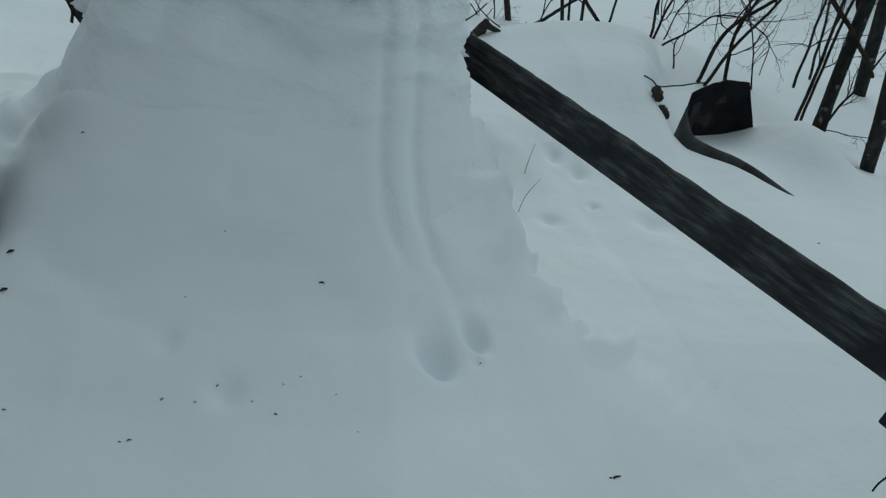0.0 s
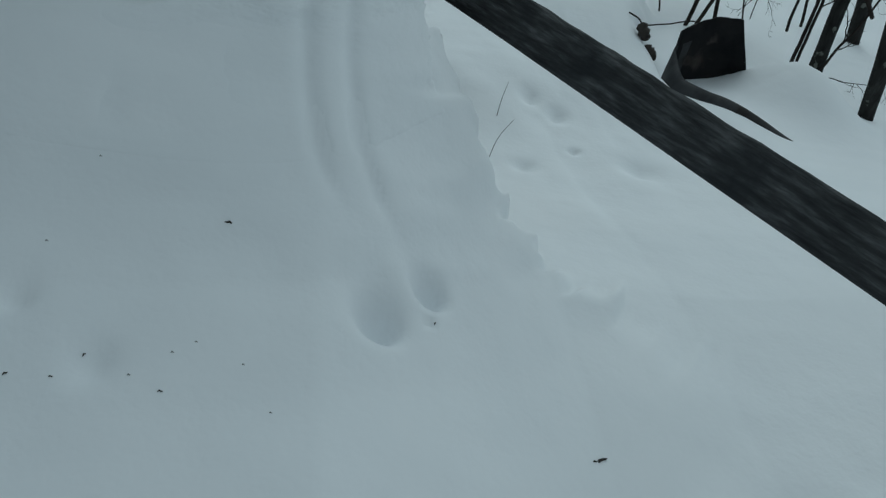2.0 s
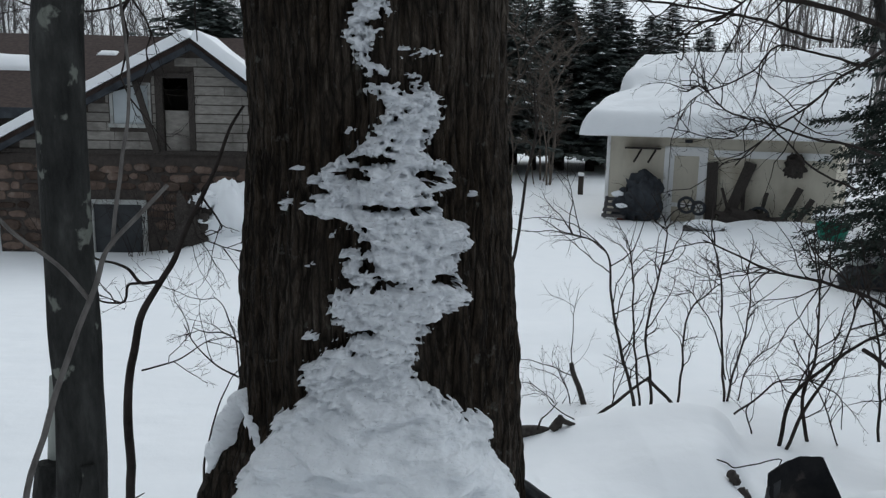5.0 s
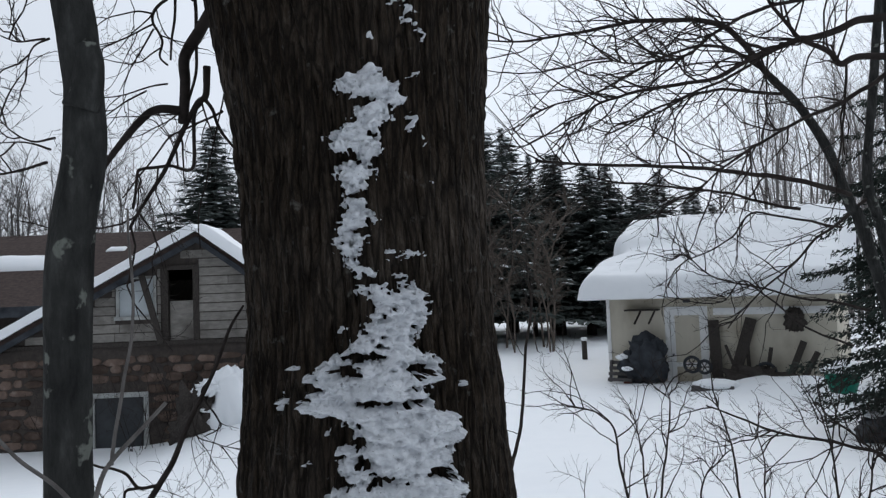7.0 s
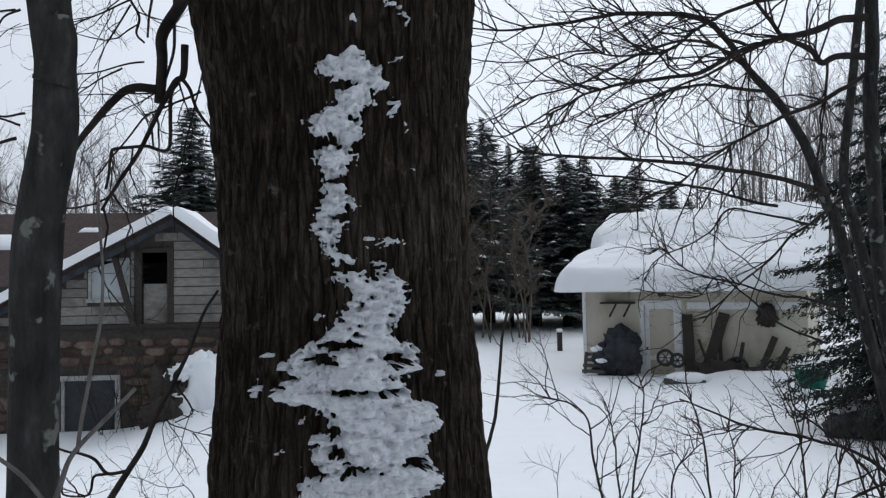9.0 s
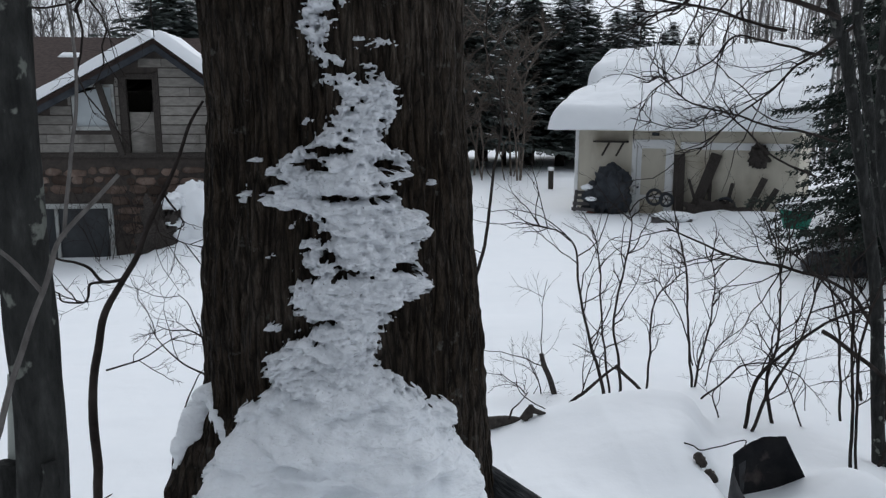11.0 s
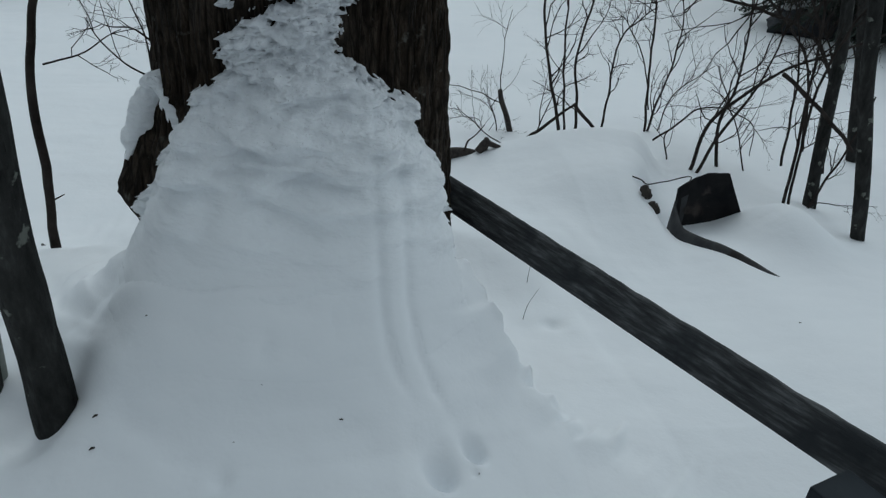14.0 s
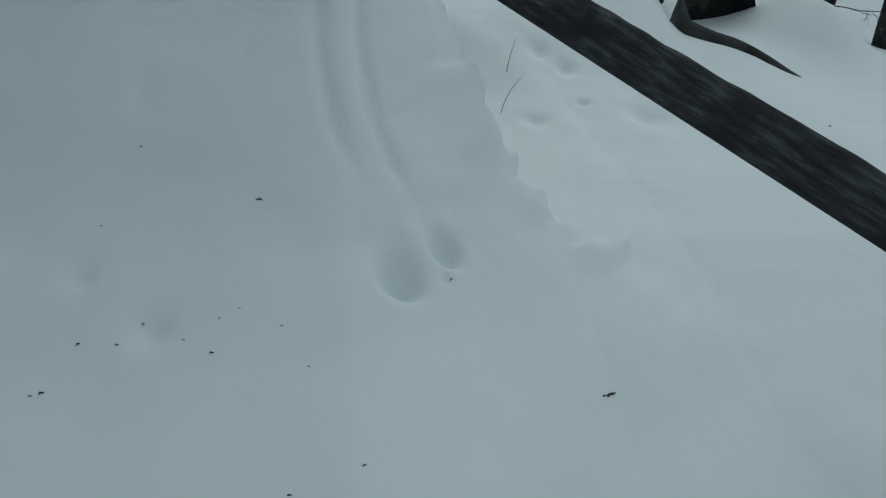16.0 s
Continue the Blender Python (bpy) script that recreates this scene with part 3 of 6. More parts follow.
def sheet_depth(a, z):
    """How far inside the snow sheet a place lies, in metres; below zero: bare bark."""
    r = lerp_rows(GIRTH, z)
    x = radians(a) * 0.43
    rag = smooth(0.5, 1.0, z)
    if rag:
        zw = z + 0.012 * rag * n3(x * 22, z * 22, 7)
    else:
        zw = z
    left, right = lerp_rows(LEFT, zw), lerp_rows(RIGHT, zw)
    d = min(radians(a - left), radians(right - a)) * r if z < 2.605 else -0.1
    d = min(d, 0.12)
    for ca, cz, wa, hz in CLUMPS:
        if abs(z - cz) < 0.1 and abs(a - ca) < 20:
            d = max(d, 0.03 * (1 - math.hypot((a - ca) / wa, (z - cz) / hz)))
    if z > 1.3:
        for ca, cz, wa, hz in GAPS:
            if abs(z - cz) < 0.05 and abs(a - ca) < 14:
                d = min(d, 0.035 * (math.hypot((a - ca) / wa, (z - cz) / hz) - 0.85))
    d += 0.007 + 0.008 * rag * fbm(x, z * 2.0, 2, 12, 2) + 0.016 * rag * fbm(x, z * 1.2, 5, 34, 2) + 0.034 * rag * fbm(x * 0.8, z * 1.4, 6, 125, 2)
    if 1.1 < z < 1.34 and a > -80:
        d -= 0.05 * max(0.0, fbm(x, z * 1.3, 17, 45, 3) + 0.05) * smooth(0.10, 0.03, d)
    if a < -112 and z < 1.3:
        d += 0.018 * rag * fbm(x, z * 2.0, 15, 13, 2)
    if z > 1.15:
        streak = fbm(x * 0.8, z * 3.0, 11, 17, 3) + 1.1 * fbm(x * 0.7, z * 2.3, 13, 52, 3) - 0.15 - 0.62 * smooth(0.0, 0.06, d)
        if streak > 0:
            d -= 0.20 * streak * smooth(1.15, 1.45, z)
    return d


a0, a1, da, z0, dz = -160.0, -16.0, 0.45, 0.58, 0.0038
na, nz = int((a1 - a0) / da) + 1, int((2.96 - z0) / dz) + 1
verts, keep = [], []
# where the ground's own surface lies, by angle: the sheet grows out of it without a step
reach = [0.40 + 0.012 * k for k in range(62)]
skirt = []
for i in range(na):
    t = radians(a0 + i * da)
    line = []
    for q in reversed(reach):
        h = ground_z(TX + 0.01 + q * math.cos(t), TY + q * math.sin(t))
        if not line or h > line[-1][0] + 1e-5:
            line.append((h, q))
    skirt.append(line)
inside = np.array([[sheet_depth(a0 + i * da, z0 + j * dz) for i in range(na)] for j in range(nz)])
for _ in range(1):
    padded = np.pad(inside, 1, mode="edge")
    inside = 0.6 * inside + 0.10 * (padded[:-2, 1:-1] + padded[2:, 1:-1] + padded[1:-1, :-2] + padded[1:-1, 2:])
for j in range(nz):
    z = z0 + j * dz
    for i in range(na):
        a = a0 + i * da
        d = float(inside[j, i])
        keep.append(d > -0.012)
        if d <= -0.03:
            verts.append((0, 0, 0))
            continue
        x = radians(a) * 0.43
        r = bark_r(a, z, False)
        t = smooth(-0.008, 0.05, d)
        lump = fbm(x, z * 1.9, 21, 7, 2)
        tooth = 0.5 if a < -138 else (z * 13 + 3.0 * n3(x * 7, z * 4, 8)) % 1.0
        puff = 0.9 * abs(n3(x * 7, z * 19, 31)) ** 0.8 + 0.7 * abs(n3(x * 14, z * 42, 35)) ** 0.8 + 0.35 * n3(x * 40, z * 75, 37) - 0.40
        thick = t * max(0.018 + 0.012 * fbm(x, z * 1.4, 53, 40, 2), 0.034 + 0.016 * lump + 0.024 * (1 - tooth) * smooth(0.0, 0.22, tooth) + 0.040 * puff + 0.016 * fbm(x, z * 1.4, 51, 60, 3))
        body = r + thick - 0.016 * (1 - t)
        keep_up = max(slack(a), 0.2)
        cr = lerp_rows(CONE_UP, 0.37 + (z - 0.37) / keep_up)
        cr = lerp_rows(CONE_UP, 0.37 + (z - 0.37 - side_lean(TX + cr * math.cos(radians(a)), TY + cr * math.sin(radians(a)))) / keep_up)
        cone = cr + (0.55 + 0.5 * smooth(0.8, 1.1, z)) * folds(TX + cr * math.cos(radians(a)), TY + cr * math.sin(radians(a)), z)  + 0.016 * lump * smooth(0.74, 0.95, z) + 0.012 * smooth(0.80, 1.15, z) * fbm(x, z * 2.2, 41, 11, 3) + 0.040 * n3(x * 5, z * 12, 61) * smooth(0.72, 1.0, z) + 0.050 * n3(x * 9, z * 19, 63) * smooth(0.70, 1.05, z) + 0.026 * n3(x * 18, z * 36, 67) * smooth(0.76, 1.10, z) + 0.010 * n3(x * 34, z * 60, 65) * smooth(0.95, 1.2, z) + 0.05 * math.exp(-((a + 62) / 20) ** 2) * smooth(0.7, 1.1, z)
        if z < min(0.75, skirt[i][-1][0]):
            own = smooth(0.63, 0.74, z)
            cone = cone * own + (lerp_rows(skirt[i], z) + 0.0008 - 0.03 * smooth(0.645, 0.59, z)) * (1 - own)
        if z < skirt[i][-1][0] and a > -90:
            near = lerp_rows(skirt[i], z)
            cone += (near - cone) * (1 - smooth(0.05, 0.115, d)) * smooth(0.76, 0.68, z)
        flow = smooth(0.0, 0.07, d) * (1 - smooth(1.18, 1.36, z))
        body = max(body, body + (cone - body) * flow)
        if z < 1.2:
            p = on_trunk(a, z, body)
            body += 0.8 * trail(p[0], p[1])
        verts.append(Vector(on_trunk(a, z, body)))
# settle the snow: soften single ragged points
grid = np.array([tuple(v) for v in verts]).reshape(nz, na, 3)
mask = np.array(keep, float).reshape(nz, na, 1)
for _ in range(1):
    total, count = np.zeros_like(grid), np.zeros_like(mask)
    for dj, di in ((0, 1), (0, -1), (1, 0), (-1, 0)):
        total += np.roll(grid * mask, (dj, di), (0, 1))
        count += np.roll(mask, (dj, di), (0, 1))
    soft = np.where(count > 0, total / np.maximum(count, 1), grid)
    grid = np.where(mask > 0, 0.55 * grid + 0.45 * soft, grid)
verts = [tuple(v) for v in grid.reshape(-1, 3)]
faces = []
for j in range(nz - 1):
    for i in range(na - 1):
        q = (j * na + i, j * na + i + 1, (j + 1) * na + i + 1, (j + 1) * na + i)
        if all(keep[k] for k in q):
            faces.append(q)
used = sorted({k for f in faces for k in f})
index = {k: n for n, k in enumerate(used)}
tree_snow = shape("plastered_snow", [verts[k] for k in used], [tuple(index[k] for k in f) for f in faces], SHADED_CRUST)
tagged(tree_snow, "ragged strip of white snow plastered up the dark bark", "snow")

# ---- the weathered rail nailed to the trunk, and the board under its end ----
rail = thing("timber_rail", "grey weathered wooden rail fixed level to the tree trunk", "rail", (1.0, 0.7, 0.74), 27.8)
org, to_rail = Vector((1.0, 0.7, 0.74)), pose(1.0, 0.7, 0.74, 0, 0, 27.8).inverted()
rows_, n = [], 120
for k in range(n):
    y = 1.93 - 2.55 * k / (n - 1)
    up, low = Vector((1.426 - 0.578 * y, y, 0.699 + 0.047 * y)), Vector((1.414 - 0.610 * y, y, 0.586 + 0.064 * y))
    face = (up - low).normalized()
    back = face.cross(Vector((-0.467, 0.884, 0)).normalized()).normalized()
    back = back if back.z < 0 else -back
    e = 0.006 * n3(y * 4, 1, 0) + 0.004 * n3(y * 17, 2, 0)
    ring = []
    for u, d in ((0.0, 0.004), (0.03, 0.0), (0.25, -0.004), (0.5, -0.006), (0.75, -0.005), (0.93, 0.0), (1.0, 0.010), (0.98, 0.034), (0.5, 0.042), (0.02, 0.036)):
        p = low.lerp(up, u) + face * (e if u > 0.7 else 0.0) + back * (d + 0.0022 * n3(u * 6, y * 3, 5))
        ring.append(to_rail @ p)
    rows_.append(ring)
verts = [p for ring in rows_ for p in ring]
c = 10
faces = [(j * c + i, j * c + (i + 1) % c, (j + 1) * c + (i + 1) % c, (j + 1) * c + i) for j in range(n - 1) for i in range(c)] + [tuple(range(c)), tuple(reversed(range((n - 1) * c, n * c)))]
ob = shape("beam", verts, faces, WOOD, rail)
stub = Tubes()
stub.tube(curve([to_rail @ Vector(p) for p in ((1.16, 0.40, 0.775), (1.20, 0.42, 0.81), (1.27, 0.43, 0.825))], 8), [0.03, 0.028, 0.024, 0.02, 0.018, 0.016, 0.014, 0.012], 8, 0.2)
stub.put("knot", DARK_WOOD, rail)
board = thing("dark_board", "blue-black board end lying under the rail, flecked with snow", "board", (0.94, 0.58, 0.68))
m = Matrix(((0.34, 0.94, 0, 0), (-0.94, 0.34, 0, 0), (0, 0, 1, 0), (0, 0, 0, 1)))
boxed("plank", (0.0, 0.9, -0.055, 0.065, -0.03, 0.01), PLATE, board, bevel=0.004, m=m)
post_ = thing("rail_post", "short dark post holding the rail end above the snow", "post", (1.28, 0.05, 0.2))
boxed("post", (-0.05, 0.05, -0.05, 0.05, 0.0, 0.44), DARK_WOOD, post_)

# the soft clump of snow lodged on the root spur
clump = Tubes()
line = curve([(-0.625, 1.69, 0.93), (-0.615, 1.675, 0.98), (-0.595, 1.665, 1.04), (-0.565, 1.65, 1.10), (-0.53, 1.64, 1.155), (-0.505, 1.60, 1.12), (-0.485, 1.575, 1.08), (-0.455, 1.55, 1.05)], 52)
girth = [0.030, 0.040, 0.039, 0.034, 0.028, 0.025, 0.020, 0.014]
clump.tube(line, [lerp_rows([(i / 7, g) for i, g in enumerate(girth)], k / 51) * (1 if 0 < k < 51 else 0.3) for k in range(52)], 26)
clump.v = [v + Vector((n3(v.x * 14, v.y * 14, v.z * 14), n3(v.x * 14 + 9, v.y * 14, v.z * 14), n3(v.x * 14, v.y * 14 + 9, v.z * 14))) * 0.026 + Vector((n3(v.x * 40, v.y * 40, v.z * 40), 0, n3(v.x * 40, v.y * 40 + 3, v.z * 40))) * 0.009 + Vector((0.014, 0, 0)) for v in clump.v]
tagged(clump.put("snow_clump", SHADED_CRUST), "soft clump of white snow lodged on a root spur", "snow")


# ---- trees, shrubs and sticks ----
def bough(tubes, r0, r1, pts, twigs=0):
    """A bent bough through pts, with side twigs."""
    n = max(8, 5 * len(pts))
    line = curve(pts, n)
    kink = 0.012 if r0 < 0.013 else 0.009 if r0 < 0.03 else 0.0
    line = [q + Vector((n3(q.z * 7, q.x * 7, 1), n3(q.x * 7, q.z * 7, 5), n3(q.x * 8, q.z * 8, 9))) * kink for q in line]
    rng = random.Random(round(1000 * abs(pts[0][0])) + len(pts))
    sides = 12 if r0 > 0.03 else 7 if r0 > 0.008 else 5
    tubes.tube(line, [r0 + (r1 - r0) * k / (n - 1) for k in range(n)], sides, 0.16 if r0 > 0.01 else 0.0)
    for _ in range(twigs):
        k = rng.randint(n // 5, n - 2)
        way = line[k + 1] - line[k]
        axis = Matrix.Rotation(rng.uniform(0, 6.28), 3, way) @ way.orthogonal()
        out = Matrix.Rotation(radians(rng.uniform(25, 65)), 3, axis) @ way.normalized()
        out.y *= 0.6
        length = rng.uniform(0.12, 0.42) * (1.0 if r0 < 0.012 else 1.7)
        tubes.twig(rng, line[k], out, length, max(0.0021, min(0.45 * r0, 0.005)), 2, 4, bend=0.42, lift=0.06, kids=(2, 4), segs=7)


def tree_at(name, label, at, group=""):
    return thing(name, label, name.split("_")[-1] if "stump" not in name else "stump", at, group=group)


def put_on(tubes, parent, name, material):
    off = parent.matrix_basis.translation
    tubes.v = [v - off for v in tubes.v]
    return tubes.put(name, material, parent)


Tubes.put_on = put_on
leaning_tree = tree_at("leaning_tree", "slim dark tree leaning over the snow with a long arching limb", (2.87, 3.35, -0.15))
stem = Tubes()
bough(stem, 0.04, 0.02, [(2.85, 3.35, -0.18), (2.81, 3.35, 0.05), (2.75, 3.35, 0.52), (2.67, 3.35, 1.09), (2.39, 3.35, 2.24), (2.33, 3.35, 2.38), (2.23, 3.35, 2.68), (2.09, 3.35, 2.92), (1.93, 3.35, 3.10)])
stem.put_on(leaning_tree, "trunk", GREY_BARK)
limbs = Tubes()
bough(limbs, 0.019, 0.004, [(1.92, 3.33, 3.09), (1.79, 3.33, 3.28), (1.66, 3.33, 3.38), (1.42, 3.33, 3.41), (1.18, 3.33, 3.40), (0.86, 3.33, 3.34), (0.62, 3.33, 3.31), (0.41, 3.33, 3.32)], 28)
limbs.put_on(leaning_tree, "limb", TWIG)
limbs = Tubes()
bough(limbs, 0.014, 0.006, [(2.30, 3.30, 2.44), (2.03, 3.30, 2.52), (1.73, 3.30, 2.57), (1.42, 3.30, 2.61), (1.12, 3.30, 2.63), (0.82, 3.30, 2.65), (0.64, 3.30, 2.67)], 16)
limbs.put_on(leaning_tree, "limb", TWIG)
limbs = Tubes()
bough(limbs, 0.009, 0.004, [(2.02, 3.30, 2.37), (1.87, 3.30, 2.40), (1.63, 3.30, 2.47), (1.27, 3.30, 2.52), (1.03, 3.30, 2.55), (0.88, 3.30, 2.59)], 12)
limbs.put_on(leaning_tree, "limb", TWIG)
limbs = Tubes()
bough(limbs, 0.01, 0.004, [(2.00, 3.36, 3.00), (1.88, 3.36, 3.01), (1.66, 3.36, 3.03), (1.44, 3.36, 2.99), (1.22, 3.36, 2.89), (1.03, 3.36, 2.80)], 19)
limbs.put_on(leaning_tree, "limb", TWIG)
limbs = Tubes()
bough(limbs, 0.01, 0.003, [(1.92, 3.36, 3.13), (1.71, 3.36, 3.26), (1.46, 3.36, 3.25), (1.17, 3.36, 3.12), (0.95, 3.36, 3.02), (0.73, 3.36, 2.96), (0.54, 3.36, 2.83)], 22)
limbs.put_on(leaning_tree, "limb", TWIG)
limbs = Tubes()
bough(limbs, 0.006, 0.002, [(1.52, 3.36, 3.02), (1.43, 3.36, 2.90), (1.33, 3.36, 2.71), (1.26, 3.36, 2.59)], 8)
limbs.put_on(leaning_tree, "limb", TWIG)
edge_tree = tree_at("yard_tree", "slim grey tree with low spreading limbs over the yard", (2.8, 2.85, -0.12))
stem = Tubes()
bough(stem, 0.04, 0.028, [(2.85, 2.85, -0.15), (2.80, 2.85, -0.01), (2.68, 2.85, 0.42), (2.54, 2.85, 0.83), (2.46, 2.85, 1.15), (2.28, 2.85, 1.85), (2.25, 2.85, 2.70), (2.27, 2.85, 3.05), (2.28, 2.85, 3.38), (2.29, 2.85, 3.75)])
stem.put_on(edge_tree, "trunk", GREY_BARK)
limbs = Tubes()
bough(limbs, 0.02, 0.004, [(2.29, 2.85, 3.22), (2.12, 2.85, 3.21), (1.98, 2.85, 3.15), (1.84, 2.85, 3.12), (1.64, 2.85, 3.06), (1.41, 2.85, 2.95), (1.14, 2.85, 2.91), (0.90, 2.85, 2.86), (0.70, 2.85, 2.75)], 35)
limbs.put_on(edge_tree, "limb", TWIG)
limbs = Tubes()
bough(limbs, 0.017, 0.006, [(2.27, 2.85, 3.03), (2.10, 2.85, 3.03), (2.02, 2.85, 3.00), (1.97, 2.85, 3.06), (1.84, 2.85, 3.12), (1.79, 2.85, 3.19), (1.71, 2.85, 3.29), (1.66, 2.85, 3.40)], 14)
limbs.put_on(edge_tree, "limb", TWIG)
limbs = Tubes()
bough(limbs, 0.012, 0.003, [(2.27, 2.85, 2.97), (2.03, 2.85, 2.83), (1.81, 2.85, 2.74), (1.58, 2.85, 2.62), (1.41, 2.85, 2.51), (1.24, 2.85, 2.38)], 22)
limbs.put_on(edge_tree, "limb", TWIG)
limbs = Tubes()
bough(limbs, 0.007, 0.003, [(2.05, 2.85, 3.00), (2.03, 2.85, 2.84), (2.01, 2.85, 2.70), (2.01, 2.85, 2.57)], 6)
limbs.put_on(edge_tree, "limb", TWIG)
limbs = Tubes()
bough(limbs, 0.012, 0.003, [(2.27, 2.85, 3.44), (1.99, 2.85, 3.33), (1.71, 2.85, 3.29), (1.43, 2.85, 3.16), (1.29, 2.85, 3.06), (1.07, 2.85, 3.03), (0.88, 2.85, 3.06)], 25)
limbs.put_on(edge_tree, "limb", TWIG)
limbs = Tubes()
bough(limbs, 0.008, 0.003, [(1.70, 2.85, 3.07), (1.50, 2.85, 2.96), (1.33, 2.85, 2.89), (1.13, 2.85, 2.79), (0.97, 2.85, 2.75)], 14)
limbs.put_on(edge_tree, "limb", TWIG)
back_tree = tree_at("yard_tree", "slim dark tree standing behind the others in snow", (3.55, 4.2, -0.2))
stem = Tubes()
bough(stem, 0.045, 0.026, [(3.77, 4.20, -0.33), (3.63, 4.20, 0.17), (3.52, 4.20, 0.59), (3.40, 4.20, 0.99), (3.29, 4.20, 1.29), (3.05, 4.20, 2.30), (2.98, 4.20, 2.66), (3.06, 4.20, 3.23), (3.15, 4.20, 3.85)], 8)
stem.put_on(back_tree, "trunk", GREY_BARK)
limbs = Tubes()
bough(limbs, 0.012, 0.004, [(2.97, 4.20, 2.51), (2.78, 4.20, 2.37), (2.61, 4.20, 2.26), (2.42, 4.20, 2.08), (2.22, 4.20, 1.93), (1.99, 4.20, 1.71)], 14)
limbs.put_on(back_tree, "limb", TWIG)
limbs = Tubes()
bough(limbs, 0.01, 0.003, [(2.93, 4.20, 1.78), (2.70, 4.20, 1.85), (2.48, 4.20, 1.88), (2.21, 4.20, 1.96), (1.92, 4.20, 2.04), (1.76, 4.20, 2.17), (1.62, 4.20, 2.20)], 20)
limbs.put_on(back_tree, "limb", TWIG)
limbs = Tubes()
bough(limbs, 0.009, 0.003, [(2.78, 4.20, 2.33), (2.49, 4.20, 2.39), (2.20, 4.20, 2.44), (2.04, 4.20, 2.28), (1.70, 4.20, 2.12), (1.62, 4.20, 1.98)], 14)
limbs.put_on(back_tree, "limb", TWIG)
limbs = Tubes()
bough(limbs, 0.008, 0.003, [(2.81, 4.20, 1.56), (2.54, 4.20, 1.67), (2.29, 4.20, 1.87), (2.10, 4.20, 2.01), (1.94, 4.20, 1.87), (1.54, 4.20, 1.94)], 18)
limbs.put_on(back_tree, "limb", TWIG)
left_tree = tree_at("young_tree", "slim curved grey tree patched with pale lichen", (-0.76, 1.16, 0.36))
stem = Tubes()
bough(stem, 0.056, 0.040, [(-0.772, 1.19, 0.2), (-0.768, 1.19, 0.48), (-0.783, 1.19, 0.82), (-0.785, 1.19, 0.98), (-0.772, 1.19, 1.21), (-0.769, 1.19, 1.47), (-0.770, 1.19, 1.72), (-0.768, 1.19, 1.95), (-0.762, 1.19, 2.08), (-0.750, 1.19, 2.20), (-0.731, 1.19, 2.33), (-0.727, 1.19, 2.46), (-0.740, 1.19, 2.6), (-0.765, 1.19, 2.8), (-0.80, 1.2, 3.3), (-0.85, 1.2, 4.2)])
stem.put_on(left_tree, "trunk", GREY_BARK)
knob = Tubes()
bough(knob, 0.022, 0.014, [(-0.742, 1.14, 1.12), (-0.736, 1.14, 1.15), (-0.735, 1.14, 1.18), (-0.742, 1.14, 1.21)])
knob.put_on(left_tree, "knot", GREY_BARK)
stem = Tubes()
bough(stem, 0.034, 0.028, [(-0.985, 1.30, 0.2), (-0.957, 1.30, 0.64), (-0.925, 1.30, 0.95), (-0.903, 1.30, 1.13)])
stem.put_on(left_tree, "trunk", GREY_BARK)
knob = Tubes()
bough(knob, 0.040, 0.030, [(-0.725, 1.17, 2.44), (-0.712, 1.17, 2.49), (-0.707, 1.17, 2.54), (-0.715, 1.17, 2.58)])
knob.put_on(left_tree, "knot", GREY_BARK)
limbs = Tubes()
bough(limbs, 0.003, 0.0012, [(-0.80, 1.18, 2.60), (-0.83, 1.18, 2.60), (-0.88, 1.18, 2.60), (-0.93, 1.18, 2.62)], 4)
limbs.put_on(left_tree, "limb", TWIG)
limbs = Tubes()
bough(limbs, 0.003, 0.001, [(-0.79, 1.18, 2.60), (-0.83, 1.18, 2.58), (-0.85, 1.18, 2.52)], 2)
limbs.put_on(left_tree, "limb", TWIG)
limbs = Tubes()
bough(limbs, 0.003, 0.001, [(-0.78, 1.18, 2.38), (-0.83, 1.18, 2.37), (-0.88, 1.18, 2.40), (-0.93, 1.18, 2.47)], 5)
limbs.put_on(left_tree, "limb", TWIG)
limbs = Tubes()
bough(limbs, 0.004, 0.001, [(-0.80, 1.18, 2.32), (-0.85, 1.18, 2.31), (-0.93, 1.18, 2.31), (-1.00, 1.18, 2.32)], 5)
limbs.put_on(left_tree, "limb", TWIG)
limbs = Tubes()
bough(limbs, 0.003, 0.001, [(-0.79, 1.18, 2.35), (-0.85, 1.18, 2.37), (-0.93, 1.18, 2.38)], 3)
limbs.put_on(left_tree, "limb", TWIG)
limbs = Tubes()
bough(limbs, 0.003, 0.001, [(-0.80, 1.18, 2.79), (-0.86, 1.18, 2.72), (-0.93, 1.18, 2.71), (-0.97, 1.18, 2.69)], 5)
limbs.put_on(left_tree, "limb", TWIG)
sapling = tree_at("sapling", "thin bent dark sapling rising out of the snow", (-1.13, 2.3, 0.2))
stem = Tubes()
bough(stem, 0.021, 0.004, [(-1.14, 2.30, 0.18), (-1.13, 2.30, 0.30), (-1.11, 2.30, 0.61), (-1.10, 2.30, 0.95), (-1.06, 2.30, 1.14), (-1.01, 2.30, 1.27), (-0.92, 2.30, 1.42), (-0.84, 2.30, 1.59), (-0.77, 2.30, 1.72), (-0.70, 2.30, 1.89), (-0.64, 2.30, 1.99)])
stem.put_on(sapling, "trunk", TWIG)
limbs = Tubes()
bough(limbs, 0.007, 0.004, [(-0.96, 2.30, 1.35), (-1.03, 2.30, 1.35), (-1.07, 2.30, 1.40), (-1.12, 2.30, 1.42), (-1.18, 2.30, 1.43), (-1.27, 2.30, 1.48)])
limbs.put_on(sapling, "limb", TWIG)
limbs = Tubes()
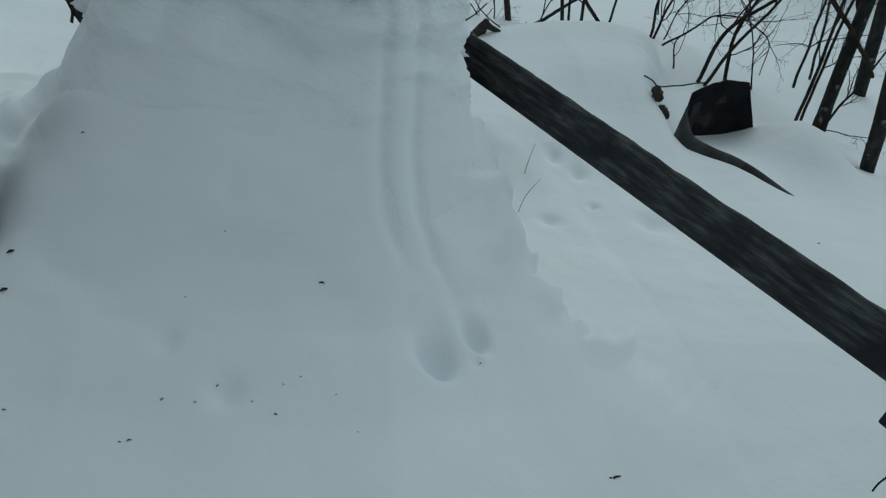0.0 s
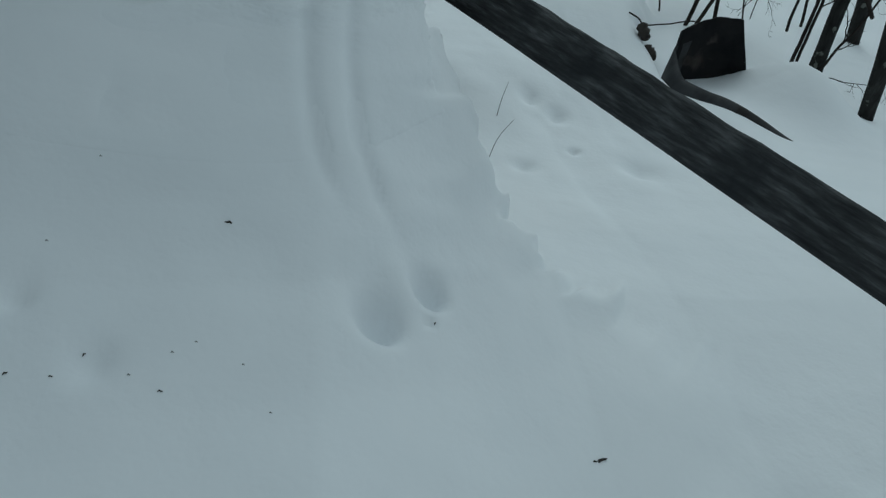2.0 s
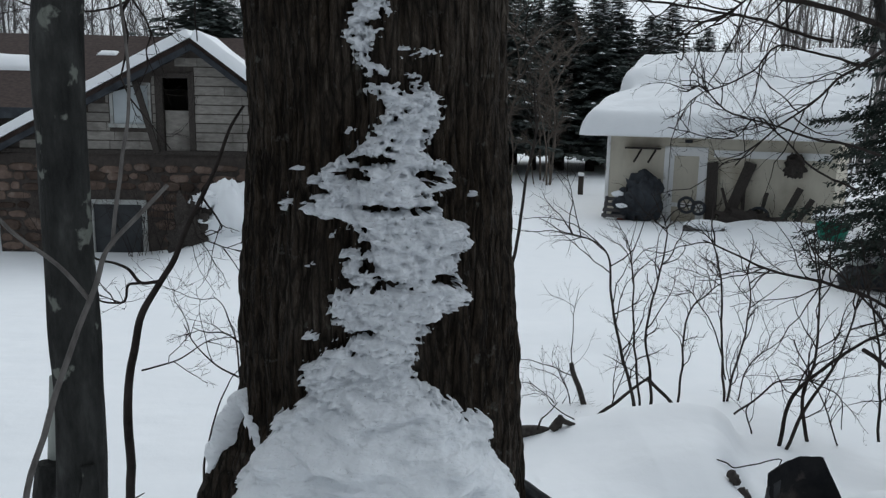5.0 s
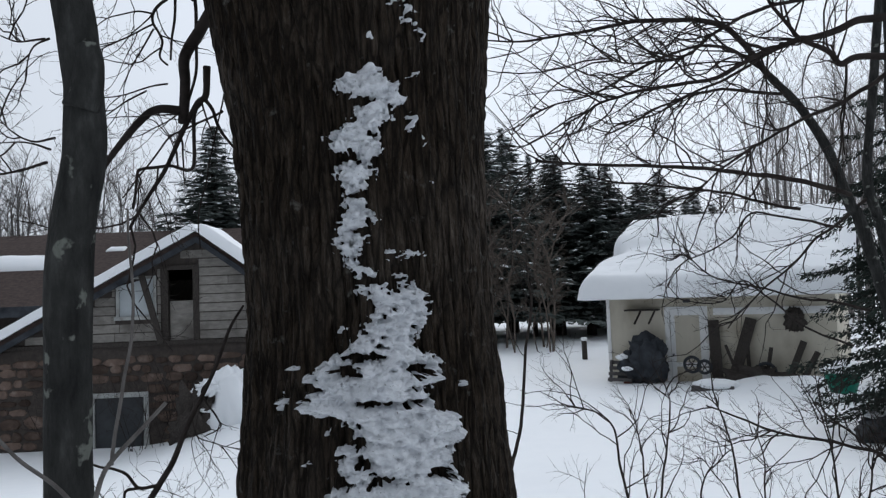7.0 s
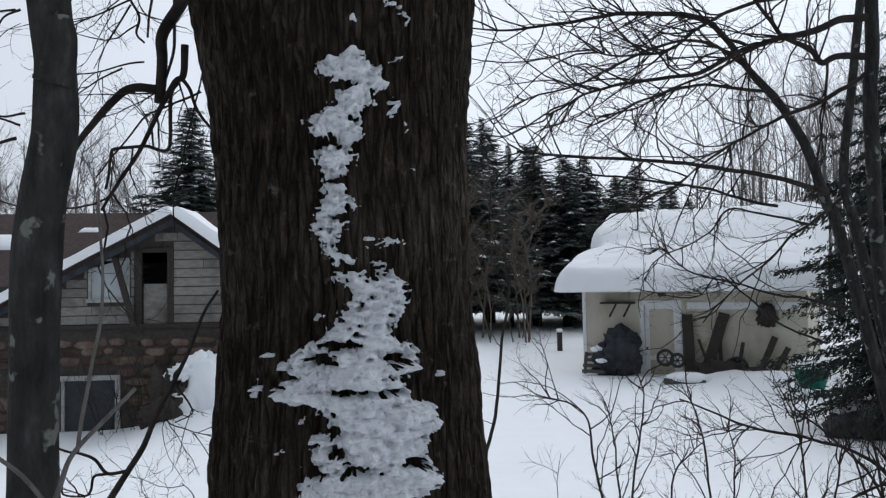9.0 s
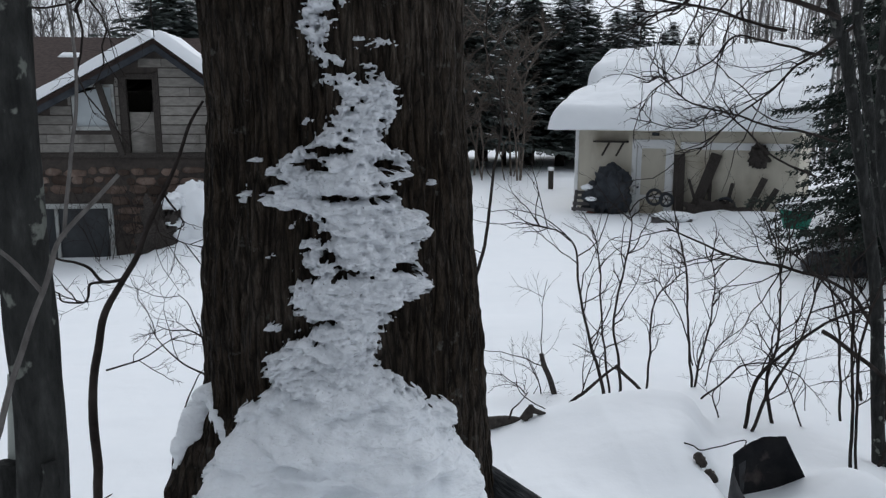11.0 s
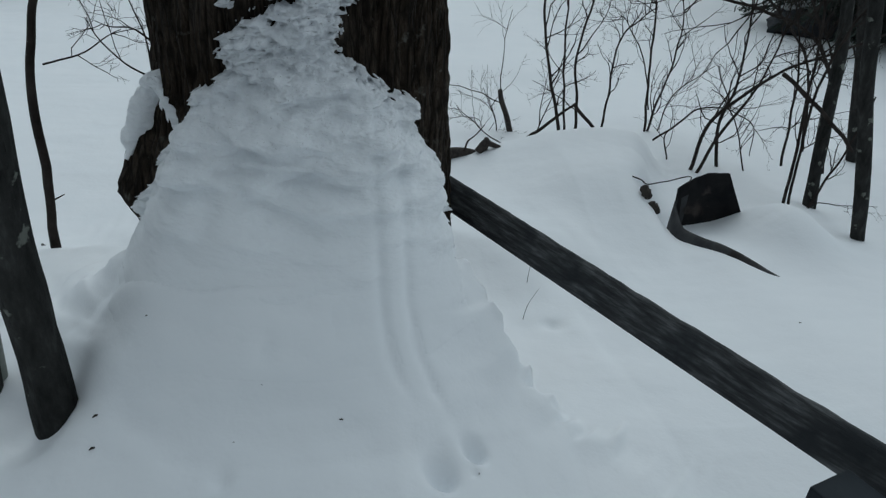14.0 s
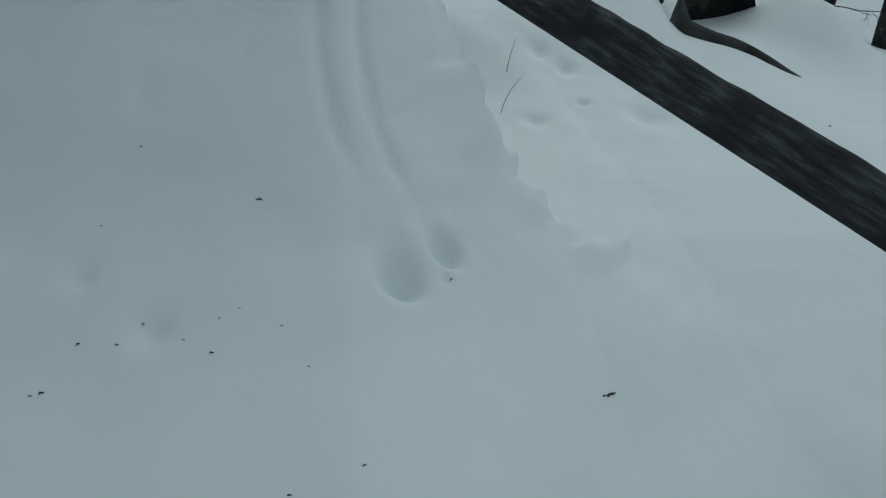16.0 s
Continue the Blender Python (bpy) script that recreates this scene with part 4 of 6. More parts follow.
bough(limbs, 0.006, 0.003, [(-1.03, 2.30, 1.35), (-1.08, 2.30, 1.34), (-1.09, 2.30, 1.29), (-1.11, 2.30, 1.27), (-1.18, 2.30, 1.28), (-1.19, 2.30, 1.31)], 4)
limbs.put_on(sapling, "limb", TWIG)
limbs = Tubes()
bough(limbs, 0.004, 0.0015, [(-1.05, 2.30, 1.01), (-0.93, 2.30, 1.05), (-0.84, 2.30, 1.10), (-0.77, 2.30, 1.14)], 4)
limbs.put_on(sapling, "limb", TWIG)
limbs = Tubes()
bough(limbs, 0.003, 0.0015, [(-0.84, 2.30, 1.58), (-0.82, 2.30, 1.51), (-0.75, 2.30, 1.49), (-0.65, 2.30, 1.47)], 4)
limbs.put_on(sapling, "limb", TWIG)
limbs = Tubes()
bough(limbs, 0.005, 0.002, [(-0.77, 2.30, 1.72), (-0.80, 2.30, 1.67), (-0.75, 2.30, 1.58), (-0.74, 2.30, 1.55), (-0.80, 2.30, 1.51)], 4)
limbs.put_on(sapling, "limb", TWIG)
limbs = Tubes()
bough(limbs, 0.004, 0.002, [(-1.12, 2.30, 0.48), (-1.06, 2.30, 0.51)])
limbs.put_on(sapling, "limb", TWIG)
twig_stem = tree_at("sapling", "pale leafless forked stem close to the path", (-0.74, 0.85, 0.33))
stem = Tubes()
bough(stem, 0.0065, 0.0035, [(-0.84, 0.85, 0.95), (-0.76, 0.85, 1.18), (-0.71, 0.85, 1.30), (-0.64, 0.85, 1.51), (-0.58, 0.85, 1.65), (-0.55, 0.85, 1.73), (-0.49, 0.85, 1.79), (-0.45, 0.85, 1.84)])
stem.put_on(twig_stem, "stem", PALE_TWIG)
stem = Tubes()
bough(stem, 0.004, 0.003, [(-0.58, 0.85, 1.64), (-0.64, 0.85, 1.71), (-0.71, 0.85, 1.77), (-0.76, 0.85, 1.83)])
stem.put_on(twig_stem, "stem", PALE_TWIG)
stem = Tubes()
bough(stem, 0.0035, 0.0022, [(-0.54, 0.86, 1.74), (-0.53, 0.86, 1.87), (-0.51, 0.86, 1.97), (-0.51, 0.86, 2.08), (-0.51, 0.86, 2.18)])
stem.put_on(twig_stem, "stem", PALE_TWIG)
broken = tree_at("hanging_limb", "broken dark limb hanging down beside the big trunk", (-0.6, 2.3, 0.25))
limbs = Tubes()
bough(limbs, 0.025, 0.019, [(-0.68, 2.30, 3.29), (-0.72, 2.30, 3.14), (-0.78, 2.30, 3.03), (-0.84, 2.30, 2.93), (-0.84, 2.30, 2.83), (-0.85, 2.30, 2.68)])
limbs.put_on(broken, "limb", TWIG)
limbs = Tubes()
bough(limbs, 0.017, 0.009, [(-0.85, 2.30, 2.73), (-0.94, 2.30, 2.73), (-1.00, 2.30, 2.70), (-1.08, 2.30, 2.60), (-1.14, 2.30, 2.52), (-1.22, 2.30, 2.37)])
limbs.put_on(broken, "limb", TWIG)
limbs = Tubes()
bough(limbs, 0.014, 0.005, [(-0.76, 2.30, 2.89), (-0.77, 2.30, 2.78), (-0.80, 2.30, 2.75), (-0.86, 2.30, 2.63), (-0.93, 2.30, 2.49), (-1.01, 2.30, 2.36), (-1.05, 2.30, 2.28)], 5)
limbs.put_on(broken, "limb", TWIG)
limbs = Tubes()
bough(limbs, 0.008, 0.005, [(-0.79, 2.30, 2.75), (-0.81, 2.30, 2.70), (-0.81, 2.30, 2.51), (-0.91, 2.30, 2.52), (-1.00, 2.30, 2.51), (-1.02, 2.30, 2.48), (-1.04, 2.30, 2.36)], 4)
limbs.put_on(broken, "branch", TWIG)
limbs = Tubes()
bough(limbs, 0.008, 0.005, [(-0.77, 2.30, 2.76), (-0.74, 2.30, 2.72), (-0.71, 2.30, 2.65), (-0.65, 2.30, 2.56)])
limbs.put_on(broken, "branch", TWIG)
limbs = Tubes()
bough(limbs, 0.008, 0.004, [(-0.80, 2.30, 3.27), (-0.80, 2.30, 3.09), (-0.80, 2.30, 2.89), (-0.83, 2.30, 2.76), (-0.85, 2.30, 2.69)], 3)
limbs.put_on(broken, "branch", TWIG)
limbs = Tubes()
bough(limbs, 0.006, 0.004, [(-0.86, 2.30, 3.23), (-0.88, 2.30, 3.05), (-0.89, 2.30, 2.92)])
limbs.put_on(broken, "branch", TWIG)
limbs = Tubes()
bough(limbs, 0.007, 0.004, [(-0.82, 2.30, 3.25), (-0.88, 2.30, 3.17), (-0.93, 2.30, 3.13), (-0.95, 2.30, 3.10), (-0.95, 2.30, 3.06), (-0.92, 2.30, 2.99), (-0.93, 2.30, 2.93), (-0.90, 2.30, 2.90)], 4)
limbs.put_on(broken, "branch", TWIG)
limbs = Tubes()
bough(limbs, 0.004, 0.002, [(-0.95, 2.30, 3.06), (-1.08, 2.30, 3.00), (-1.18, 2.30, 2.95)], 4)
limbs.put_on(broken, "branch", TWIG)
limbs = Tubes()
bough(limbs, 0.004, 0.002, [(-0.95, 2.30, 3.10), (-1.02, 2.30, 3.11), (-1.11, 2.30, 3.09), (-1.18, 2.30, 3.04)], 3)
limbs.put_on(broken, "branch", TWIG)
limbs = Tubes()
bough(limbs, 0.004, 0.002, [(-0.80, 2.30, 3.14), (-0.85, 2.30, 3.17), (-0.98, 2.30, 3.20), (-1.02, 2.30, 3.21), (-1.13, 2.30, 3.18), (-1.19, 2.30, 3.14)], 4)
limbs.put_on(broken, "branch", TWIG)
limbs = Tubes()
bough(limbs, 0.004, 0.0015, [(-0.95, 2.30, 3.04), (-1.01, 2.30, 2.94), (-1.04, 2.30, 2.90), (-1.09, 2.30, 2.81)], 4)
limbs.put_on(broken, "branch", TWIG)
limbs = Tubes()
bough(limbs, 0.004, 0.002, [(-0.90, 2.30, 2.82), (-0.99, 2.30, 2.81), (-1.11, 2.30, 2.79), (-1.16, 2.30, 2.79)], 3)
limbs.put_on(broken, "branch", TWIG)
limbs = Tubes()
bough(limbs, 0.004, 0.002, [(-0.98, 2.30, 2.80), (-1.06, 2.30, 2.77), (-1.11, 2.30, 2.73), (-1.16, 2.30, 2.69)], 3)
limbs.put_on(broken, "branch", TWIG)
limbs = Tubes()
bough(limbs, 0.004, 0.002, [(-0.69, 2.30, 2.96), (-0.70, 2.30, 2.78), (-0.79, 2.30, 2.35), (-0.80, 2.30, 2.20)])
limbs.put_on(broken, "branch", TWIG)
limbs = Tubes()
bough(limbs, 0.005, 0.003, [(-0.70, 2.30, 2.72), (-0.76, 2.30, 2.69), (-0.81, 2.30, 2.67), (-0.91, 2.30, 2.62), (-0.99, 2.30, 2.51), (-1.08, 2.30, 2.40)], 5)
limbs.put_on(broken, "branch", TWIG)
shrub = tree_at("shrub", "leafless dark shrub with thin upright stems in snow", (1.5, 4.2, 0.0), "bare shrubs by the mound")
stem = Tubes()
bough(stem, 0.013, 0.003, [(1.46, 4.20, 0.04), (1.42, 4.20, 0.22), (1.33, 4.20, 0.50), (1.25, 4.20, 0.85), (1.22, 4.20, 1.11), (1.10, 4.20, 1.22), (0.95, 4.20, 1.26)], 16)
stem.put_on(shrub, "stem", TWIG)
stem = Tubes()
bough(stem, 0.0115, 0.003, [(1.57, 4.20, 0.04), (1.55, 4.20, 0.26), (1.50, 4.20, 0.61), (1.54, 4.20, 0.92), (1.59, 4.20, 1.22), (1.56, 4.20, 1.35)], 14)
stem.put_on(shrub, "stem", TWIG)
stem = Tubes()
bough(stem, 0.0086, 0.003, [(1.51, 4.25, 0.04), (1.43, 4.25, 0.60), (1.40, 4.25, 0.99), (1.35, 4.25, 1.21)], 12)
stem.put_on(shrub, "stem", TWIG)
stem = Tubes()
bough(stem, 0.0086, 0.003, [(1.74, 4.20, 0.05), (1.75, 4.20, 0.37), (1.76, 4.20, 0.73), (1.89, 4.20, 0.88), (1.98, 4.20, 0.95)], 11)
stem.put_on(shrub, "stem", TWIG)
vee = Tubes()
bough(vee, 0.012, 0.0078, [(1.15, 4.10, 0.05), (1.35, 4.10, 0.22), (1.50, 4.10, 0.34)], 2)
vee.put_on(shrub, "bent_stem", TWIG)
vee = Tubes()
bough(vee, 0.0132, 0.0104, [(1.49, 4.10, 0.34), (1.60, 4.10, 0.23), (1.74, 4.10, 0.09)])
vee.put_on(shrub, "bent_stem", TWIG)
shrub = tree_at("shrub", "leafless dark shrub with thin upright stems in snow", (2.25, 4.5, 0.0), "bare shrubs by the mound")
stem = Tubes()
bough(stem, 0.0101, 0.003, [(2.20, 4.50, -0.04), (2.15, 4.50, 0.35), (2.10, 4.50, 0.85), (2.03, 4.50, 1.13), (1.94, 4.50, 1.23)], 14)
stem.put_on(shrub, "stem", TWIG)
stem = Tubes()
bough(stem, 0.0101, 0.003, [(2.21, 4.50, -0.04), (2.23, 4.50, 0.18), (2.30, 4.50, 0.51), (2.31, 4.50, 0.80), (2.26, 4.50, 1.01)], 14)
stem.put_on(shrub, "stem", TWIG)
stem = Tubes()
bough(stem, 0.0058, 0.0023, [(2.28, 4.50, -0.04), (2.34, 4.50, 0.26), (2.50, 4.50, 0.43), (2.62, 4.50, 0.51)], 9)
stem.put_on(shrub, "stem", TWIG)
stem = Tubes()
bough(stem, 0.0058, 0.0023, [(2.19, 4.50, 0.18), (2.09, 4.50, 0.52), (1.93, 4.50, 0.77), (1.84, 4.50, 0.85)], 9)
stem.put_on(shrub, "stem", TWIG)
shrub = tree_at("shrub", "dark arching shrub stems leaning out of the snow", (2.2, 3.7, 0.0), "bare shrubs by the mound")
stem = Tubes()
bough(stem, 0.013, 0.006, [(2.21, 3.75, 0.01), (2.26, 3.75, 0.34), (2.45, 3.75, 0.53), (2.68, 3.75, 0.70), (3.03, 3.75, 0.83), (3.31, 3.75, 0.95)], 9)
stem.put_on(shrub, "stem", TWIG)
stem = Tubes()
bough(stem, 0.0115, 0.0045, [(2.21, 3.70, -0.03), (2.32, 3.70, 0.28), (2.46, 3.70, 0.53), (2.52, 3.70, 0.69), (2.58, 3.70, 1.01)], 9)
stem.put_on(shrub, "stem", TWIG)
stem = Tubes()
bough(stem, 0.013, 0.003, [(2.44, 3.80, -0.06), (2.36, 3.80, 0.32), (2.41, 3.80, 0.57), (2.39, 3.80, 0.99), (2.33, 3.80, 1.23)], 14)
stem.put_on(shrub, "stem", TWIG)
stem = Tubes()
bough(stem, 0.0058, 0.0023, [(2.63, 3.80, -0.04), (2.51, 3.80, 0.24), (2.37, 3.80, 0.47), (2.25, 3.80, 0.55)], 7)
stem.put_on(shrub, "stem", TWIG)
stem = Tubes()
bough(stem, 0.0072, 0.003, [(1.99, 3.90, 0.17), (2.11, 3.90, 0.26), (2.23, 3.90, 0.38), (2.40, 3.90, 0.40), (2.66, 3.90, 0.28), (2.68, 3.90, 0.08)], 8)
stem.put_on(shrub, "stem", TWIG)
stem = Tubes()
bough(stem, 0.0058, 0.003, [(2.11, 3.90, 0.04), (2.07, 3.90, 0.20), (2.13, 3.90, 0.28)], 3)
stem.put_on(shrub, "stem", TWIG)
shrub = tree_at("shrub", "tangle of dark leafless stems beside slim trees", (2.7, 3.3, -0.1), "bare shrubs by the mound")
stem = Tubes()
bough(stem, 0.0101, 0.006, [(2.55, 3.20, -0.11), (2.52, 3.20, 0.27), (2.49, 3.20, 0.65), (2.45, 3.20, 1.03), (2.40, 3.20, 1.27)], 6)
stem.put_on(shrub, "stem", TWIG)
stem = Tubes()
bough(stem, 0.0086, 0.006, [(2.60, 3.20, -0.12), (2.55, 3.20, 0.23), (2.53, 3.20, 0.74), (2.60, 3.20, 1.03), (2.69, 3.20, 1.22)], 6)
stem.put_on(shrub, "stem", TWIG)
stem = Tubes()
bough(stem, 0.013, 0.0105, [(2.37, 3.30, 0.79), (2.59, 3.30, 0.64), (2.81, 3.30, 0.47), (2.94, 3.30, 0.35)])
stem.put_on(shrub, "stem", TWIG)
stem = Tubes()
bough(stem, 0.0086, 0.0045, [(2.73, 3.30, -0.20), (2.82, 3.30, 0.11), (2.89, 3.30, 0.29), (2.97, 3.30, 0.68)], 4)
stem.put_on(shrub, "stem", TWIG)
stem = Tubes()
bough(stem, 0.0144, 0.0045, [(3.18, 3.90, 0.48), (3.00, 3.90, 0.75), (2.83, 3.90, 0.90), (2.52, 3.90, 1.01), (2.15, 3.90, 1.09), (1.92, 3.90, 1.18), (1.70, 3.90, 1.28)], 16)
stem.put_on(shrub, "stem", TWIG)
stem = Tubes()
bough(stem, 0.0101, 0.0045, [(3.44, 4.40, -0.16), (3.27, 4.40, 0.53), (2.99, 4.40, 0.86), (2.71, 4.40, 1.10), (2.66, 4.40, 1.26)], 16)
stem.put_on(shrub, "stem", TWIG)
stem = Tubes()
bough(stem, 0.0086, 0.0045, [(2.73, 3.60, 0.13), (2.69, 3.60, 0.51), (2.63, 3.60, 0.86), (2.49, 3.60, 1.17)], 12)
stem.put_on(shrub, "stem", TWIG)
stem = Tubes()
bough(stem, 0.0086, 0.0045, [(3.26, 3.90, -0.05), (3.20, 3.90, 0.40), (3.03, 3.90, 0.79), (2.81, 3.90, 1.08)], 12)
stem.put_on(shrub, "stem", TWIG)
shrub = tree_at("shrub", "small leafless shrub behind the big trunk", (-0.8, 2.6, 0.15), "bare shrubs by the mound")
stem = Tubes()
bough(stem, 0.0058, 0.0015, [(-0.90, 2.50, 0.41), (-0.88, 2.50, 0.58), (-0.85, 2.50, 0.70), (-0.81, 2.50, 0.82), (-0.76, 2.50, 0.92), (-0.68, 2.50, 0.99)], 2)
stem.put_on(shrub, "stem", TWIG)
stem = Tubes()
bough(stem, 0.0043, 0.0015, [(-0.72, 2.50, 0.85), (-0.74, 2.50, 1.04), (-0.78, 2.50, 1.19), (-0.83, 2.50, 1.25)], 2)
stem.put_on(shrub, "stem", TWIG)
stem = Tubes()
bough(stem, 0.0043, 0.0015, [(-0.71, 2.50, 1.03), (-0.78, 2.50, 1.09), (-0.86, 2.50, 1.10), (-0.92, 2.50, 1.12)], 2)
stem.put_on(shrub, "stem", TWIG)
stem = Tubes()
bough(stem, 0.0043, 0.0015, [(-0.73, 2.50, 0.92), (-0.84, 2.50, 0.98), (-0.92, 2.50, 1.06), (-0.95, 2.50, 1.13)], 2)
stem.put_on(shrub, "stem", TWIG)
shrub = tree_at("shrub", "small leafless shrub behind the big trunk", (0.95, 4.3, 0.0), "bare shrubs by the mound")
stem = Tubes()
bough(stem, 0.0058, 0.0023, [(1.09, 4.40, -0.08), (1.04, 4.40, 0.14), (0.94, 4.40, 0.35)], 4)
stem.put_on(shrub, "stem", TWIG)
stem = Tubes()
bough(stem, 0.0058, 0.0023, [(1.03, 4.40, -0.08), (0.90, 4.40, 0.10), (0.77, 4.40, 0.20)], 4)
stem.put_on(shrub, "stem", TWIG)
stem = Tubes()
bough(stem, 0.0043, 0.0023, [(0.91, 4.40, -0.12), (0.99, 4.40, 0.01), (1.04, 4.40, 0.10)], 3)
stem.put_on(shrub, "stem", TWIG)
slender = tree_at("sapling", "thin dark sapling standing in the snow behind the trunk", (0.9, 6.0, -0.1))
stem = Tubes()
bough(stem, 0.02, 0.008, [(0.68, 6.00, -0.18), (0.78, 6.00, 0.43), (0.89, 6.00, 0.87), (0.95, 6.00, 1.45), (1.02, 6.00, 1.85), (0.99, 6.00, 2.25)], 7)
stem.put_on(slender, "stem", TWIG)
stake = tree_at("broken_stake", "short broken dark stake leaning in the snow", (1.15, 4.4, -0.05))
stem = Tubes()
bough(stem, 0.027, 0.016, [(1.22, 4.40, -0.19), (1.20, 4.40, -0.12), (1.14, 4.40, 0.10), (1.08, 4.40, 0.26), (1.06, 4.40, 0.33)], 2)
stem.put_on(stake, "stick", DARK_WOOD)
log = tree_at("fallen_log", "dark broken log end poking out of the snow", (0.7, 3.9, 0.05))
stem = Tubes()
bough(stem, 0.04, 0.016, [(0.60, 3.75, 0.12), (0.70, 3.75, 0.13), (0.81, 3.75, 0.12), (0.87, 3.75, 0.12)])
stem.put_on(log, "wood", DARK_WOOD)
stem = Tubes()
bough(stem, 0.03, 0.012, [(0.81, 3.72, 0.15), (0.85, 3.72, 0.21), (0.88, 3.72, 0.20), (0.94, 3.72, 0.18)])
stem.put_on(log, "wood", DARK_WOOD)
stem = Tubes()
bough(stem, 0.022, 0.014, [(0.84, 3.72, 0.17), (0.85, 3.72, 0.22), (0.85, 3.72, 0.24)])
stem.put_on(log, "wood", DARK_WOOD)
stem = Tubes()
bough(stem, 0.007, 0.003, [(0.72, 3.72, 0.15), (0.73, 3.72, 0.20), (0.74, 3.72, 0.22), (0.76, 3.72, 0.24), (0.83, 3.72, 0.32)])
stem.put_on(log, "wood", TWIG)
stem = Tubes()
bough(stem, 0.004, 0.002, [(0.96, 3.80, 0.17), (0.83, 3.80, 0.26), (0.79, 3.80, 0.31), (0.78, 3.80, 0.36)], 2)
stem.put_on(log, "wood", TWIG)
vine = tree_at("wire", "thin bent dark wire beside the rusted sheet", (1.65, 3.1, 0.2))
stem = Tubes()
bough(stem, 0.004, 0.003, [(1.52, 3.05, 0.29), (1.57, 3.05, 0.27), (1.61, 3.05, 0.24), (1.70, 3.05, 0.25), (1.84, 3.05, 0.29), (1.84, 3.05, 0.24)])
stem.put_on(vine, "wire", TWIG)
roots = tree_at("root_stump", "dark root ends showing in a hollow of the snow", (1.62, 3.0, 0.05))
stem = Tubes()
stem.tube(curve([(1.525, 2.93, 0.285), (1.545, 2.91, 0.255), (1.565, 2.90, 0.225)], 7), [0.012, 0.026, 0.022, 0.030, 0.020, 0.024, 0.008], 9, 0.5)
stem.put_on(roots, "wood", DARK_WOOD)
stem = Tubes()
stem.tube(curve([(1.575, 2.92, 0.195), (1.60, 2.90, 0.170), (1.635, 2.90, 0.145)], 7), [0.010, 0.030, 0.024, 0.032, 0.026, 0.018, 0.006], 9, 0.5)
stem.put_on(roots, "wood", DARK_WOOD)
fork = tree_at("dead_twig", "small forked dead twig under the board", (0.88, 0.45, 0.4))
stem = Tubes()
bough(stem, 0.0035, 0.0015, [(1.02, 0.50, 0.69), (0.98, 0.50, 0.67), (0.94, 0.50, 0.66), (0.91, 0.50, 0.66), (0.92, 0.50, 0.62), (0.90, 0.50, 0.58), (0.90, 0.50, 0.55)])
stem.put_on(fork, "twig", TWIG)
stem = Tubes()
bough(stem, 0.002, 0.001, [(0.92, 0.50, 0.62), (0.93, 0.50, 0.60), (0.94, 0.50, 0.58)])
stem.put_on(fork, "twig", TWIG)

# ---- rusted sheet, curled, half buried ----
scrap = thing("rusted_pipe_sheet", "black rusted curled sheet of old stovepipe half buried in snow", "scrap metal", (1.8, 2.8, 0.1))
off = Vector((1.8, 2.8, 0.1))
plan = range(28)
verts, faces = [], []
for k in plan:
    f = k / 27
    top = lerp_rows([(0, 0.290), (0.25, 0.325), (0.65, 0.365), (1.0, 0.376)], 1 - f) + 0.003 * n3(f * 9, 0, 0)
    for u in range(9):
        z = -0.06 + (top + 0.06) * u / 8
        x0, x1 = lerp_rows([(0.0, 1.705), (0.2, 1.705), (0.29, 1.70), (0.4, 1.68)], z), lerp_rows([(0.0, 2.16), (0.177, 2.073), (0.375, 1.964)], z)
        for t in (0.0, 0.007):
            verts.append(Vector((x1 + (x0 - x1) * f, 2.885 + 0.03 * math.sin(math.pi * f) + t + 0.004 * n3(f * 6, z * 9, 1), z)) - off)
n_u = 18
for k in range(len(plan) - 1):
    for u in range(8):
        a = k * n_u + u * 2
        faces += [(a, a + n_u, a + n_u + 2, a + 2), (a + 1, a + 3, a + n_u + 3, a + n_u + 1)]
    a = k * n_u + 16
    faces.append((a, a + n_u, a + n_u + 1, a + 1))
for k in (0, len(plan) - 1):
    for u in range(8):
        a = k * n_u + u * 2
        faces.append((a, a + 1, a + 3, a + 2) if k == 0 else (a + 1, a, a + 2, a + 3))
shape("back_wall", verts, faces, RUST, scrap)
plan = curve([(1.775, 2.90, 0), (1.69, 2.87, 0), (1.645, 2.74, 0), (1.665, 2.63, 0), (1.74, 2.46, 0), (1.82, 2.31, 0), (1.91, 2.17, 0)], 60)
verts, faces = [], []
for k, p in enumerate(plan):
    f = k / (len(plan) - 1)
    top = lerp_rows([(0, 0.25), (0.12, 0.225), (0.3, 0.192), (0.6, 0.170), (0.85, 0.158), (1.0, 0.157)], f)
    low = lerp_rows([(0, -0.03), (0.2, 0.05), (0.4, 0.12), (0.6, 0.140), (0.85, 0.149), (1.0, 0.1565)], f)
    h = ground_z(p.x, p.y)
    top += (h + lerp_rows([(0.3, 0.07), (0.6, 0.036), (0.85, 0.014), (1.0, -0.004)], f) - top) * smooth(0.2, 0.45, f)
    low = min(low, h - 0.02)
    d = plan[min(k + 1, 59)] - plan[max(k - 1, 0)]
    side = Vector((d.y, -d.x, 0)).normalized()
    for u in range(5):
        z = low + (top - low) * u / 4
        flare = 0.028 * (u / 4) ** 2 * smooth(0.1, 0.3, f)
        for t in (0.0, 0.008):
            verts.append(Vector((p.x, p.y, z)) + side * (t - flare) - off)
for k in range(59):
    for u in range(4):
        a = k * 10 + u * 2
        faces += [(a, a + 10, a + 12, a + 2), (a + 1, a + 3, a + 13, a + 11)]
    a = k * 10 + 8
    faces.append((a, a + 10, a + 11, a + 1))
